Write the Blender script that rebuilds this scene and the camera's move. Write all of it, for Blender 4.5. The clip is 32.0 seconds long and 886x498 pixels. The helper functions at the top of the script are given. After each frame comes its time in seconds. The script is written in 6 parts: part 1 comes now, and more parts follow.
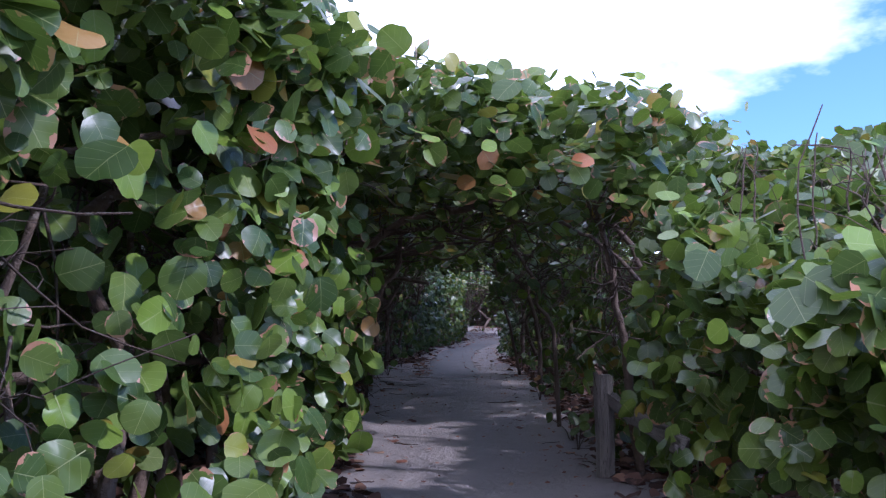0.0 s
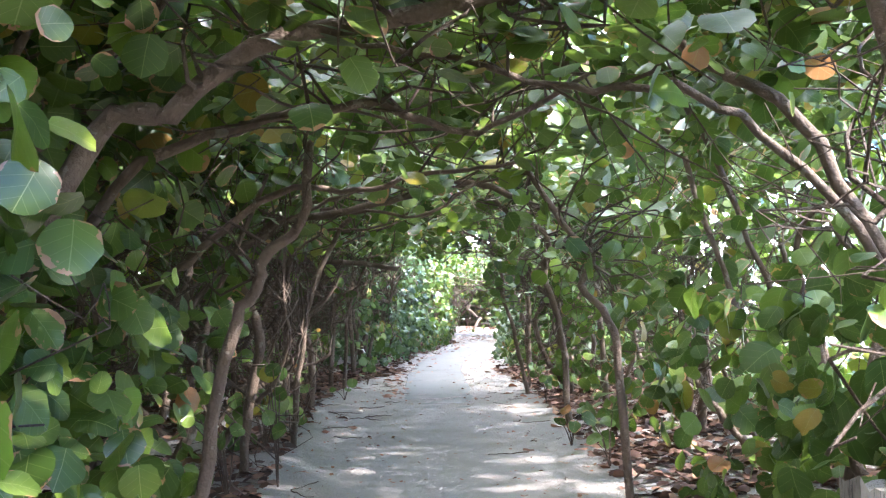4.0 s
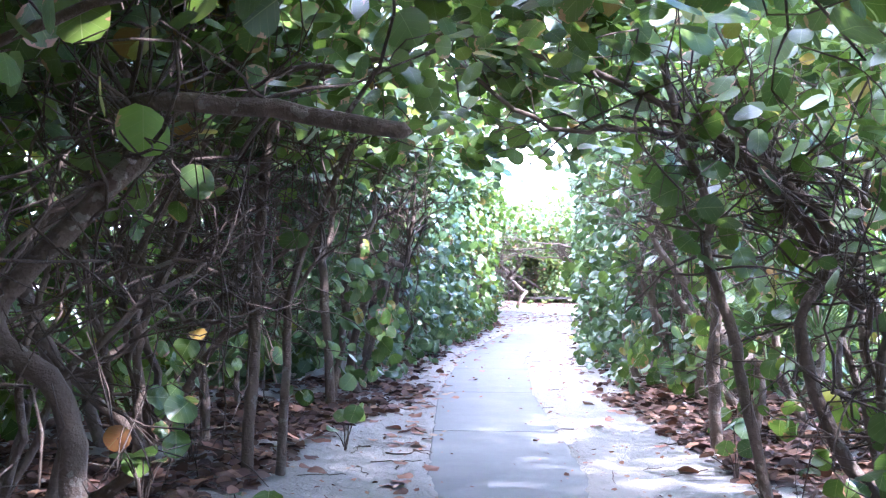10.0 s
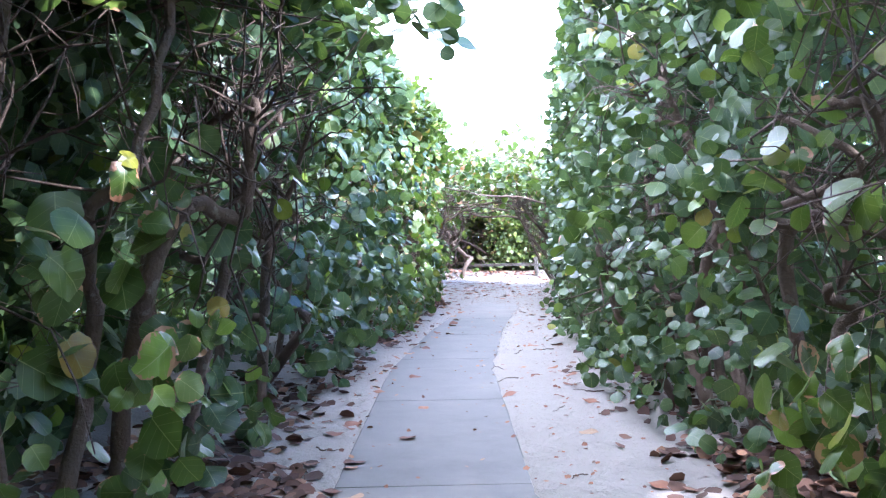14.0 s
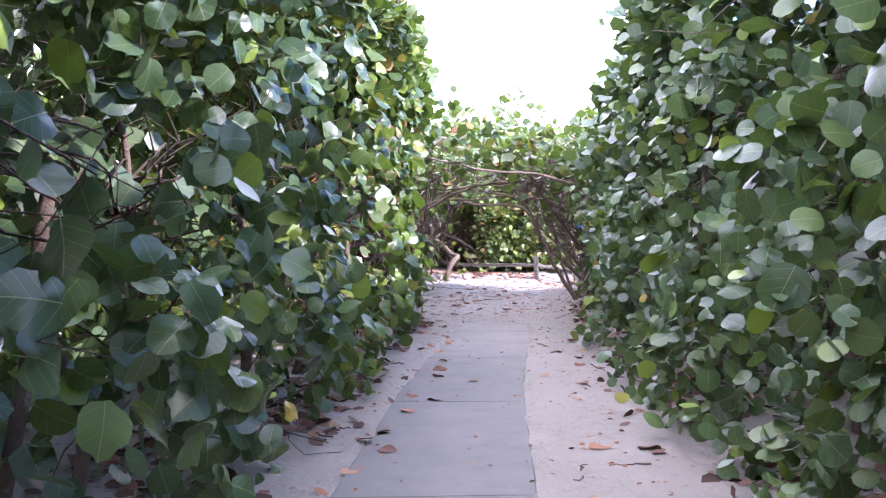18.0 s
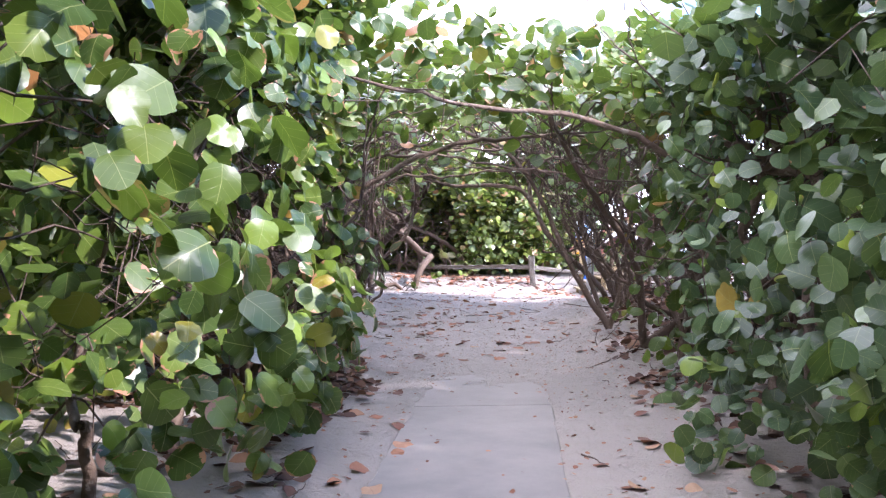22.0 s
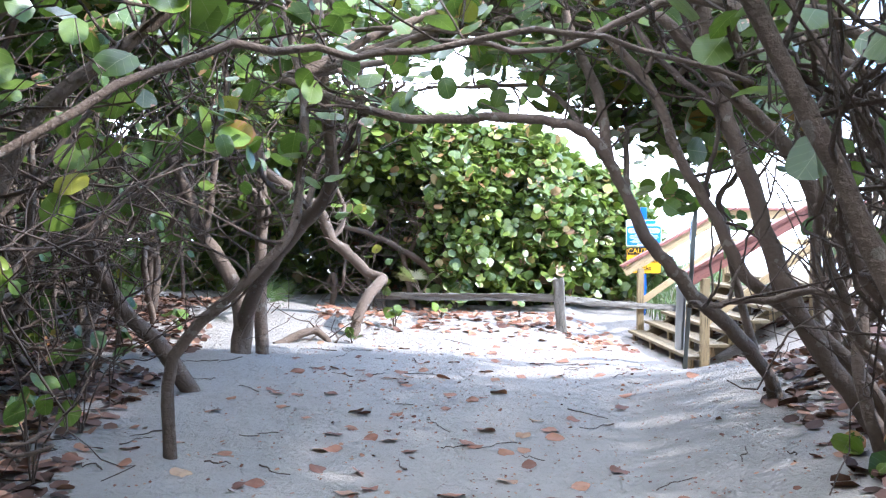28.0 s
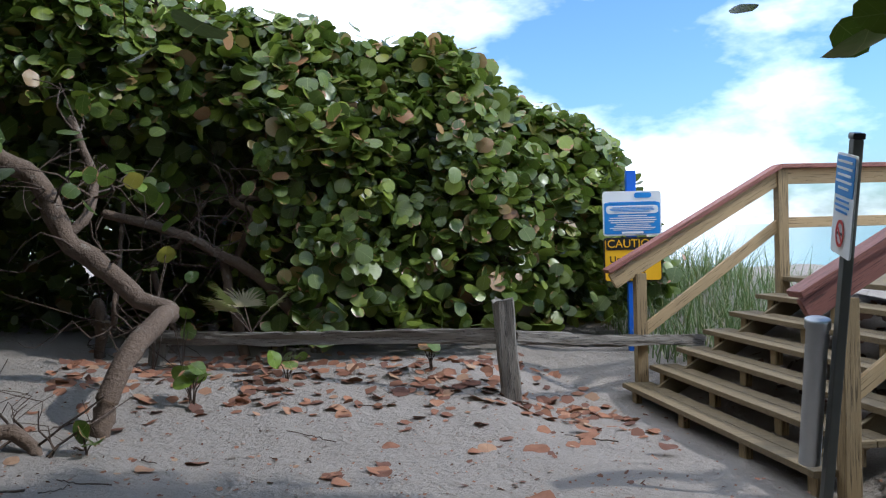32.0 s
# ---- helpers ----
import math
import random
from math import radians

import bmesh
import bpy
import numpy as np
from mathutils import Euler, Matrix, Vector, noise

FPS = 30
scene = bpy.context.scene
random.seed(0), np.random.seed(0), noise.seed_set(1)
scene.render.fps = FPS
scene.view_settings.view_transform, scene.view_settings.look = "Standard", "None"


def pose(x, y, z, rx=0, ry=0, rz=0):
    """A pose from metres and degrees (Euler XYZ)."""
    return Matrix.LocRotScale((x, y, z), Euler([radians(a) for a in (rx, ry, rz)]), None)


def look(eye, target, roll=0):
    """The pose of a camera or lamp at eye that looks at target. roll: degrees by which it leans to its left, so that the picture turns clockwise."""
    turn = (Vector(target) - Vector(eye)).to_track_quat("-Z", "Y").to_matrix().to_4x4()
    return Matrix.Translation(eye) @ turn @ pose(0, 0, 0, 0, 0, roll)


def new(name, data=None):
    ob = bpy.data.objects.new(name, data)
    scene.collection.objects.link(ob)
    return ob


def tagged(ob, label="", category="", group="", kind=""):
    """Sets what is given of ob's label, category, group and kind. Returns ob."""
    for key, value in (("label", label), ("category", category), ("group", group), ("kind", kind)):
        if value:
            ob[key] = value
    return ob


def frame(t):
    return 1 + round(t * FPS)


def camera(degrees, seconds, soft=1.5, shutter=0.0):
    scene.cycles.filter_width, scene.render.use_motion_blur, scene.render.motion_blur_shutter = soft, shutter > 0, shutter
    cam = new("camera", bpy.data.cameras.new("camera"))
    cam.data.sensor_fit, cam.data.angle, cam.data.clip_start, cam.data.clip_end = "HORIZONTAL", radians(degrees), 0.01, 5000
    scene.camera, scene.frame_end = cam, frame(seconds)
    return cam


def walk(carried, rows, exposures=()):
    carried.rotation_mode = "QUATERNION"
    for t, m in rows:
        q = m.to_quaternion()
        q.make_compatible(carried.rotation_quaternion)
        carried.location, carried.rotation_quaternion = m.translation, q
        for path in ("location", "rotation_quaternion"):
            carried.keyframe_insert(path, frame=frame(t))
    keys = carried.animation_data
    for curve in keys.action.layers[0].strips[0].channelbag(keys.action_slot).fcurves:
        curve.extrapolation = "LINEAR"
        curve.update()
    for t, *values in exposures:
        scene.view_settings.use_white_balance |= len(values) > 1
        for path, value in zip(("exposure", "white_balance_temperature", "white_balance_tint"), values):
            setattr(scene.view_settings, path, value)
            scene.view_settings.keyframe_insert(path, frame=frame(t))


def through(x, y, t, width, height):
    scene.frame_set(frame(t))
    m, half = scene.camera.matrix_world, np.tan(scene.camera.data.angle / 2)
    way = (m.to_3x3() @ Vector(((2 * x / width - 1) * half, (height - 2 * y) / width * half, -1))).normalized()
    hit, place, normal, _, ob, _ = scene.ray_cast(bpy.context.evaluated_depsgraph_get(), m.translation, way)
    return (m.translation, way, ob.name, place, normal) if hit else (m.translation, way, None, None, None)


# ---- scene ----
cam = camera(49.8, 32.0, soft=1.25)
PATH = [
    (0, (0.0, 0.0, 1.511), (0.0, 1.996, 1.634), 0.6),
    (0.5, (0.012, 0.739, 1.5), (0.022, 2.735, 1.636), 0.6),
    (1, (0.066, 1.425, 1.46), (0.094, 3.42, 1.592), -0.1),
    (1.5, (0.097, 2.132, 1.458), (0.134, 4.128, 1.579), 0.4),
    (2, (0.091, 2.925, 1.463), (0.143, 4.92, 1.584), 0.1),
    (2.5, (0.154, 3.669, 1.453), (0.214, 5.665, 1.573), -0.4),
    (3, (0.187, 4.379, 1.444), (0.227, 6.375, 1.562), -0.6),
    (3.5, (0.192, 5.097, 1.452), (0.224, 7.092, 1.579), -0.6),
    (5.5, (0.168, 8.239, 1.419), (0.144, 10.237, 1.51), 0.0),
    (6, (0.149, 9.093, 1.432), (0.103, 11.091, 1.516), 0.9),
    (6.5, (0.111, 9.951, 1.447), (0.065, 11.949, 1.524), 1.3),
    (7, (0.029, 10.796, 1.465), (-0.025, 12.794, 1.543), 0.8),
    (7.5, (-0.062, 11.624, 1.465), (-0.122, 13.621, 1.547), 0.4),
    (8, (-0.105, 12.405, 1.463), (-0.148, 14.404, 1.537), -0.0),
    (8.5, (-0.098, 13.21, 1.474), (-0.137, 15.208, 1.548), -0.0),
    (9, (-0.115, 14.088, 1.457), (-0.15, 16.086, 1.528), 0.3),
    (9.5, (-0.094, 14.934, 1.456), (-0.124, 16.933, 1.514), 0.5),
    (10, (-0.071, 15.757, 1.462), (-0.107, 17.756, 1.521), 0.5),
    (10.5, (-0.068, 16.568, 1.481), (-0.084, 18.567, 1.534), 0.7),
    (11, (-0.069, 17.392, 1.487), (-0.057, 19.391, 1.535), -0.3),
    (11.5, (-0.079, 18.265, 1.474), (-0.053, 20.265, 1.516), -0.6),
    (12, (-0.062, 19.115, 1.46), (-0.014, 21.114, 1.496), -0.6),
    (12.5, (-0.029, 19.935, 1.455), (0.028, 21.934, 1.49), -0.6),
    (13, (-0.02, 20.753, 1.467), (0.049, 22.751, 1.489), -0.2),
    (13.5, (0.021, 21.543, 1.461), (0.114, 23.541, 1.468), -0.6),
    (14, (0.063, 22.295, 1.457), (0.16, 24.293, 1.443), -0.6),
    (14.5, (0.107, 22.955, 1.493), (0.218, 24.952, 1.472), -0.2),
    (16.5, (0.219, 26.037, 1.496), (0.351, 28.033, 1.487), 0.2),
    (17, (0.229, 26.919, 1.485), (0.355, 28.915, 1.473), 0.6),
    (17.5, (0.26, 27.843, 1.486), (0.404, 29.838, 1.463), 0.4),
    (18, (0.356, 28.774, 1.49), (0.496, 30.769, 1.462), 0.3),
    (18.5, (0.416, 29.687, 1.482), (0.557, 31.682, 1.451), 0.3),
    (19, (0.522, 30.555, 1.475), (0.676, 32.549, 1.44), 0.1),
    (19.5, (0.618, 31.401, 1.475), (0.77, 33.395, 1.443), 0.3),
    (20, (0.67, 32.273, 1.484), (0.835, 34.266, 1.454), 0.5),
    (20.5, (0.753, 33.035, 1.484), (0.925, 35.027, 1.454), 0.4),
    (21, (0.849, 33.815, 1.506), (1.019, 35.807, 1.472), 0.2),
    (21.5, (0.927, 34.652, 1.509), (1.109, 36.643, 1.474), 0.2),
    (22, (1.058, 35.476, 1.502), (1.244, 37.467, 1.46), 0.1),
    (22.5, (1.154, 36.235, 1.493), (1.337, 38.226, 1.439), 0.3),
    (23, (1.244, 37.029, 1.474), (1.442, 39.018, 1.42), -0.2),
    (23.5, (1.355, 37.809, 1.482), (1.542, 39.8, 1.438), -0.3),
    (24, (1.47, 38.685, 1.465), (1.639, 40.678, 1.431), 0.2),
    (24.5, (1.628, 39.556, 1.459), (1.801, 41.548, 1.428), 0.1),
    (25, (1.773, 40.386, 1.456), (1.925, 42.38, 1.423), 0.2),
    (25.5, (1.844, 41.224, 1.436), (2.012, 43.217, 1.405), 0.8),
    (27.5, (2.087, 44.348, 1.488), (2.306, 46.335, 1.458), 0.2),
    (28, (2.248, 45.189, 1.49), (2.472, 47.176, 1.455), 0.2),
    (28.5, (2.416, 45.981, 1.486), (2.657, 47.966, 1.452), -0.3),
    (29, (2.554, 46.758, 1.483), (2.788, 48.744, 1.458), -0.1),
    (29.5, (2.684, 47.55, 1.468), (2.928, 49.535, 1.45), 0.2),
    (30, (2.802, 48.329, 1.437), (3.066, 50.311, 1.416), 0.1),
    (30.5, (2.929, 49.083, 1.408), (3.227, 51.06, 1.383), -0.0),
    (31, (3.045, 49.854, 1.386), (3.391, 51.824, 1.364), -0.4),
    (31.5, (3.181, 50.59, 1.37), (3.567, 52.552, 1.345), -1.1),
    (32, (3.32, 51.281, 1.374), (3.763, 53.231, 1.336), -1.5),
]
EXPOSURES = [(0, 0.75, 5150, 34), (1, 1.3, 5250, 42), (2, 2.2, 5850, 34), (3, 3.15, 5900, 24), (3.5, 3.45, 5900, 17), (5.5, 3.95, 5700, 13), (8, 3.95, 5100, 23), (10, 3.8, 5050, 26), (12, 3.35, 5000, 25), (14.5, 2.9, 5300, 21),
             (16.5, 2.55, 5600, 32), (20, 2.45, 5800, 32), (22, 2.4, 5900, 28), (25, 2.65, 5700, 21), (28, 2.5, 5400, 13), (30, 1.9, 5600, 10), (31, 1.15, 5800, 12), (32, 0.42, 5800, 10)]
walk(cam, [(t, look(eye, target, roll)) for t, eye, target, roll in PATH], EXPOSURES)

# ---- world and light ----
world = bpy.data.worlds.new("world")
scene.world = world
world.use_nodes = True
wn, wl = world.node_tree.nodes, world.node_tree.links
wn.clear()
SUN_EL, SUN_AZ = radians(39), radians(110)          # azimuth clockwise from +y
w_out = wn.new("ShaderNodeOutputWorld")
w_bg = wn.new("ShaderNodeBackground")
w_bg.inputs["Strength"].default_value = 0.14
w_sky = wn.new("ShaderNodeTexSky")
w_sky.sky_type, w_sky.sun_disc = "NISHITA", False
w_sky.sun_elevation, w_sky.sun_rotation = SUN_EL, SUN_AZ
w_co = wn.new("ShaderNodeTexCoord")
w_map = wn.new("ShaderNodeMapping")
w_map.inputs["Location"].default_value = (0.35, 0.1, 0.0)
w_map.inputs["Scale"].default_value = (1.0, 1.0, 2.2)
w_noise = wn.new("ShaderNodeTexNoise")
w_noise.inputs["Scale"].default_value, w_noise.inputs["Detail"].default_value = 2.6, 7
w_noise.inputs["Roughness"].default_value = 0.55
w_ramp = wn.new("ShaderNodeValToRGB")
w_ramp.color_ramp.elements[0].position, w_ramp.color_ramp.elements[1].position = 0.40, 0.56
w_mix = wn.new("ShaderNodeMix")
w_mix.data_type = "RGBA"
w_mix.inputs[7].default_value = (12.0, 12.3, 13.0, 1)
wl.new(w_co.outputs["Generated"], w_map.inputs["Vector"])
wl.new(w_map.outputs["Vector"], w_noise.inputs["Vector"])
w_sep = wn.new("ShaderNodeSeparateXYZ")
wl.new(w_co.outputs["Generated"], w_sep.inputs[0])


def w_math(op, a, b, clamp=False):
    m = wn.new("ShaderNodeMath")
    m.operation, m.use_clamp = op, clamp
    for sock, v in zip(m.inputs, (a, b)):
        if isinstance(v, (int, float)):
            sock.default_value = v
        else:
            wl.new(v, sock)
    return m.outputs[0]


# thick cloud inland, breaking up towards the sea, a bank along the horizon
w_in = w_math("SUBTRACT", w_math("MULTIPLY", w_math("SUBTRACT", 0.40, w_sep.outputs["X"]), 1.0, True), 0.165)
w_low = w_math("MULTIPLY", w_math("SUBTRACT", 0.17, w_sep.outputs["Z"]), 1.4, True)
wl.new(w_math("ADD", w_math("ADD", w_noise.outputs["Fac"], w_in), w_low), w_ramp.inputs["Fac"])
wl.new(w_ramp.outputs["Color"], w_mix.inputs[0])
w_blue = wn.new("ShaderNodeMix")
w_blue.data_type, w_blue.blend_type = "RGBA", "MULTIPLY"
w_blue.inputs[0].default_value = 1.0
w_blue.inputs[7].default_value = (0.62, 0.86, 1.08, 1)
wl.new(w_sky.outputs["Color"], w_blue.inputs[6])
wl.new(w_blue.outputs[2], w_mix.inputs[6])
wl.new(w_mix.outputs[2], w_bg.inputs["Color"])
wl.new(w_bg.outputs["Background"], w_out.inputs["Surface"])

sun_data = bpy.data.lights.new("sun", "SUN")
sun_data.energy, sun_data.angle, sun_data.color = 2.5, radians(1.8), (1.0, 0.95, 0.86)
sun = new("sun", sun_data)
to_sun = Vector((math.sin(SUN_AZ) * math.cos(SUN_EL), math.cos(SUN_AZ) * math.cos(SUN_EL), math.sin(SUN_EL)))
sun.matrix_world = look(to_sun * 60, (0, 0, 0))


# ---- materials ----
def nodes_of(name):
    m = bpy.data.materials.new(name)
    m.use_nodes = True
    nt = m.node_tree
    return m, nt, nt.nodes["Principled BSDF"], nt.nodes["Material Output"]


def ramp(nt, fac, stops):
    r = nt.nodes.new("ShaderNodeValToRGB")
    e = r.color_ramp.elements
    while len(e) < len(stops):
        e.new(0.5)
    for k, (p, c) in zip(e, stops):
        k.position, k.color = p, (*c, 1)
    nt.links.new(fac, r.inputs["Fac"])
    return r.outputs["Color"]


def noise_tex(nt, scale, detail=4, rough=0.55, vec=None, stretch=None):
    n = nt.nodes.new("ShaderNodeTexNoise")
    n.inputs["Scale"].default_value, n.inputs["Detail"].default_value, n.inputs["Roughness"].default_value = scale, detail, rough
    if vec is None:
        vec = nt.nodes.new("ShaderNodeTexCoord").outputs["Object"]
    if stretch:
        mp = nt.nodes.new("ShaderNodeMapping")
        mp.inputs["Scale"].default_value = stretch
        nt.links.new(vec, mp.inputs["Vector"])
        vec = mp.outputs["Vector"]
    nt.links.new(vec, n.inputs["Vector"])
    return n.outputs["Fac"]


def mixc(nt, fac, a, b, mode="MIX"):
    m = nt.nodes.new("ShaderNodeMix")
    m.data_type, m.blend_type = "RGBA", mode
    for sock, v in ((m.inputs[0], fac), (m.inputs[6], a), (m.inputs[7], b)):
        if isinstance(v, (int, float)):
            sock.default_value = v
        elif isinstance(v, tuple):
            sock.default_value = (*v, 1)
        else:
            nt.links.new(v, sock)
    return m.outputs[2]


def maths(nt, op, a, b=None, clamp=False):
    m = nt.nodes.new("ShaderNodeMath")
    m.operation, m.use_clamp = op, clamp
    for sock, v in zip(m.inputs, (a, b)):
        if v is None:
            continue
        if isinstance(v, (int, float)):
            sock.default_value = v
        else:
            nt.links.new(v, sock)
    return m.outputs[0]


def bump(nt, bsdf, height, strength, dist=0.01):
    b = nt.nodes.new("ShaderNodeBump")
    b.inputs["Strength"].default_value, b.inputs["Distance"].default_value = strength, dist
    nt.links.new(height, b.inputs["Height"])
    nt.links.new(b.outputs["Normal"], bsdf.inputs["Normal"])


def maths_shift(nt, vec, rnd):
    """Moves a coordinate on by a leaf's own number, so that no two leaves wear alike."""
    c = nt.nodes.new("ShaderNodeCombineXYZ")
    nt.links.new(maths(nt, "MULTIPLY", rnd, 91.0), c.inputs["X"])
    v = nt.nodes.new("ShaderNodeVectorMath")
    nt.links.new(vec, v.inputs[0])
    nt.links.new(c.outputs[0], v.inputs[1])
    return v.outputs[0]


def leaf_material(name, stops, rough=0.34, single=False, dry=False, through=0.16, edge=0.5):
    """A leaf: colour by leaf, pale veins from the uv, browned rims on some, some light let through."""
    m, nt, bsdf, out = nodes_of(name)
    if single:
        rnd = nt.nodes.new("ShaderNodeObjectInfo").outputs["Random"]
    else:
        rnd = nt.nodes.new("ShaderNodeNewGeometry").outputs["Random Per Island"]
    uv = nt.nodes.new("ShaderNodeUVMap").outputs["UV"]
    sep = nt.nodes.new("ShaderNodeSeparateXYZ")
    nt.links.new(uv, sep.inputs[0])
    x, y = sep.outputs["X"], sep.outputs["Y"]
    col = ramp(nt, rnd, stops)
    pos = nt.nodes.new("ShaderNodeTexCoord").outputs["Object"]
    own = 0.075 if single else 1.0
    blot = noise_tex(nt, 9.0 * own, 4, 0.6, pos)
    col = mixc(nt, maths(nt, "MULTIPLY", blot, 0.5), col, tuple(0.55 * c for c in stops[0][1]))
    ax = maths(nt, "ABSOLUTE", x)
    mid = maths(nt, "LESS_THAN", ax, 0.018)
    slant = maths(nt, "SUBTRACT", maths(nt, "MULTIPLY", y, 2.5), maths(nt, "MULTIPLY", maths(nt, "POWER", ax, 0.85), maths(nt, "ADD", 1.5, maths(nt, "MULTIPLY", y, 0.5))))
    side = maths(nt, "LESS_THAN", maths(nt, "FRACT", slant), 0.042)
    vein = maths(nt, "ADD", maths(nt, "MULTIPLY", mid, 0.75), maths(nt, "MULTIPLY", side, 0.45), True)
    r2 = maths(nt, "ADD", maths(nt, "MULTIPLY", x, x), maths(nt, "MULTIPLY", y, y))
    if not dry:
        col = mixc(nt, maths(nt, "MULTIPLY", vein, 0.85 if single else 0.6), col, (0.32, 0.34, 0.13))
        rnd2 = maths(nt, "FRACT", maths(nt, "MULTIPLY", rnd, 37.7))
        some = maths(nt, "MULTIPLY", maths(nt, "SUBTRACT", rnd2, 0.45), 2.0, True)
        thr = maths(nt, "SUBTRACT", 2.95, maths(nt, "MULTIPLY", some, edge))
        patchy = noise_tex(nt, 15 * own, 3, 0.6, maths_shift(nt, pos, rnd))
        rim = maths(nt, "GREATER_THAN", maths(nt, "ADD", maths(nt, "MULTIPLY", r2, 0.9), maths(nt, "MULTIPLY", patchy, 2.9)), thr)
        col = mixc(nt, rim, col, mixc(nt, maths(nt, "MULTIPLY", blot, 0.9, True), (0.28, 0.11, 0.055), (0.44, 0.25, 0.155)))
    else:
        col = mixc(nt, maths(nt, "MULTIPLY", vein, 0.5), col, (0.10, 0.055, 0.035))
    nt.links.new(col, bsdf.inputs["Base Color"])
    bsdf.inputs["Roughness"].default_value = rough
    bsdf.inputs["Specular IOR Level"].default_value = 0.2 if dry else 0.42
    h = maths(nt, "ADD", maths(nt, "MULTIPLY", vein, -0.6), noise_tex(nt, 26 * own, 2, 0.5, pos))
    bump(nt, bsdf, h, 0.35, 0.004)
    tr = nt.nodes.new("ShaderNodeBsdfTranslucent")
    nt.links.new(mixc(nt, 0.6, col, (0.20, 0.32, 0.035) if not dry else (0.3, 0.13, 0.05)), tr.inputs["Color"])
    mx = nt.nodes.new("ShaderNodeMixShader")
    mx.inputs[0].default_value = through
    nt.links.new(bsdf.outputs[0], mx.inputs[1])
    nt.links.new(tr.outputs[0], mx.inputs[2])
    nt.links.new(mx.outputs[0], out.inputs["Surface"])
    return m


GREENS = [(0.0, (0.032, 0.062, 0.012)), (0.45, (0.066, 0.110, 0.018)), (0.80, (0.128, 0.180, 0.026)),
          (0.93, (0.19, 0.29, 0.03)), (0.975, (0.30, 0.24, 0.03)), (1.0, (0.40, 0.14, 0.06))]
# blue of sky-lit shade put into the leaf greens of the alley hedges
SHADE_BLUEGREENS = [(0.0, (0.031, 0.062, 0.027)), (0.6, (0.060, 0.106, 0.040)), (0.93, (0.11, 0.166, 0.050)),
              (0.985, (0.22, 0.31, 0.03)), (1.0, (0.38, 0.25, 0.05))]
DRIES = [(0.0, (0.13, 0.065, 0.048)), (0.35, (0.26, 0.12, 0.075)), (0.75, (0.40, 0.19, 0.11)), (1.0, (0.45, 0.31, 0.20))]
# litter: browner dry leaves, also darkened for the shade they lie in
SHADED_DRIES = [(0.0, (0.050, 0.031, 0.025)), (0.45, (0.125, 0.068, 0.050)), (0.85, (0.22, 0.122, 0.085)), (1.0, (0.36, 0.20, 0.12))]
M_LEAF = leaf_material("sea_grape_leaf", GREENS, rough=0.35, through=0.22, edge=0.75)
M_LEAF1 = leaf_material("sea_grape_leaf_single", GREENS, rough=0.35, through=0.22, single=True, edge=0.85)
M_LEAFB = leaf_material("sea_grape_leaf_shade_tint", SHADE_BLUEGREENS, rough=0.38, edge=0.3)
M_LEAFB1 = leaf_material("sea_grape_leaf_shade_tint_single", SHADE_BLUEGREENS, rough=0.38, single=True, edge=0.3)
OLIVES = [(0.0, (0.045, 0.074, 0.012)), (0.45, (0.095, 0.135, 0.020)), (0.82, (0.17, 0.215, 0.030)), (0.93, (0.24, 0.30, 0.035)), (0.965, (0.33, 0.22, 0.09)), (1.0, (0.42, 0.20, 0.11))]
M_LEAFD = leaf_material("sea_grape_leaf_dune", OLIVES, edge=0.66)
M_LEAFD1 = leaf_material("sea_grape_leaf_dune_single", OLIVES, single=True, edge=0.66)
M_DRY = leaf_material("dry_leaf", DRIES, rough=0.75, dry=True, through=0.08)
M_DRY_SHADED = leaf_material("dry_leaf_shaded", SHADED_DRIES, rough=0.8, dry=True, through=0.05)
M_DRY1 = leaf_material("dry_leaf_single", DRIES, rough=0.75, dry=True, single=True, through=0.08)


def bark_material(name, dark, light, scale=1.0):
    m, nt, bsdf, _ = nodes_of(name)
    a = noise_tex(nt, 5 * scale, 5, 0.6)
    b = noise_tex(nt, 38 * scale, 4, 0.65)
    col = mixc(nt, a, dark, light)
    col = mixc(nt, maths(nt, "MULTIPLY", b, 0.55), col, tuple(0.45 * c for c in dark))
    lich = maths(nt, "GREATER_THAN", noise_tex(nt, 11 * scale, 3), 0.64)
    col = mixc(nt, maths(nt, "MULTIPLY", lich, 0.3), col, (0.33, 0.30, 0.25))
    nt.links.new(col, bsdf.inputs["Base Color"])
    bsdf.inputs["Roughness"].default_value = 0.85
    bump(nt, bsdf, maths(nt, "ADD", a, b), 0.9, 0.02)
    return m


M_BARK = bark_material("bark", (0.085, 0.056, 0.040), (0.215, 0.148, 0.102))
M_TWIG = bark_material("twig", (0.06, 0.037, 0.026), (0.14, 0.092, 0.062), 2.0)


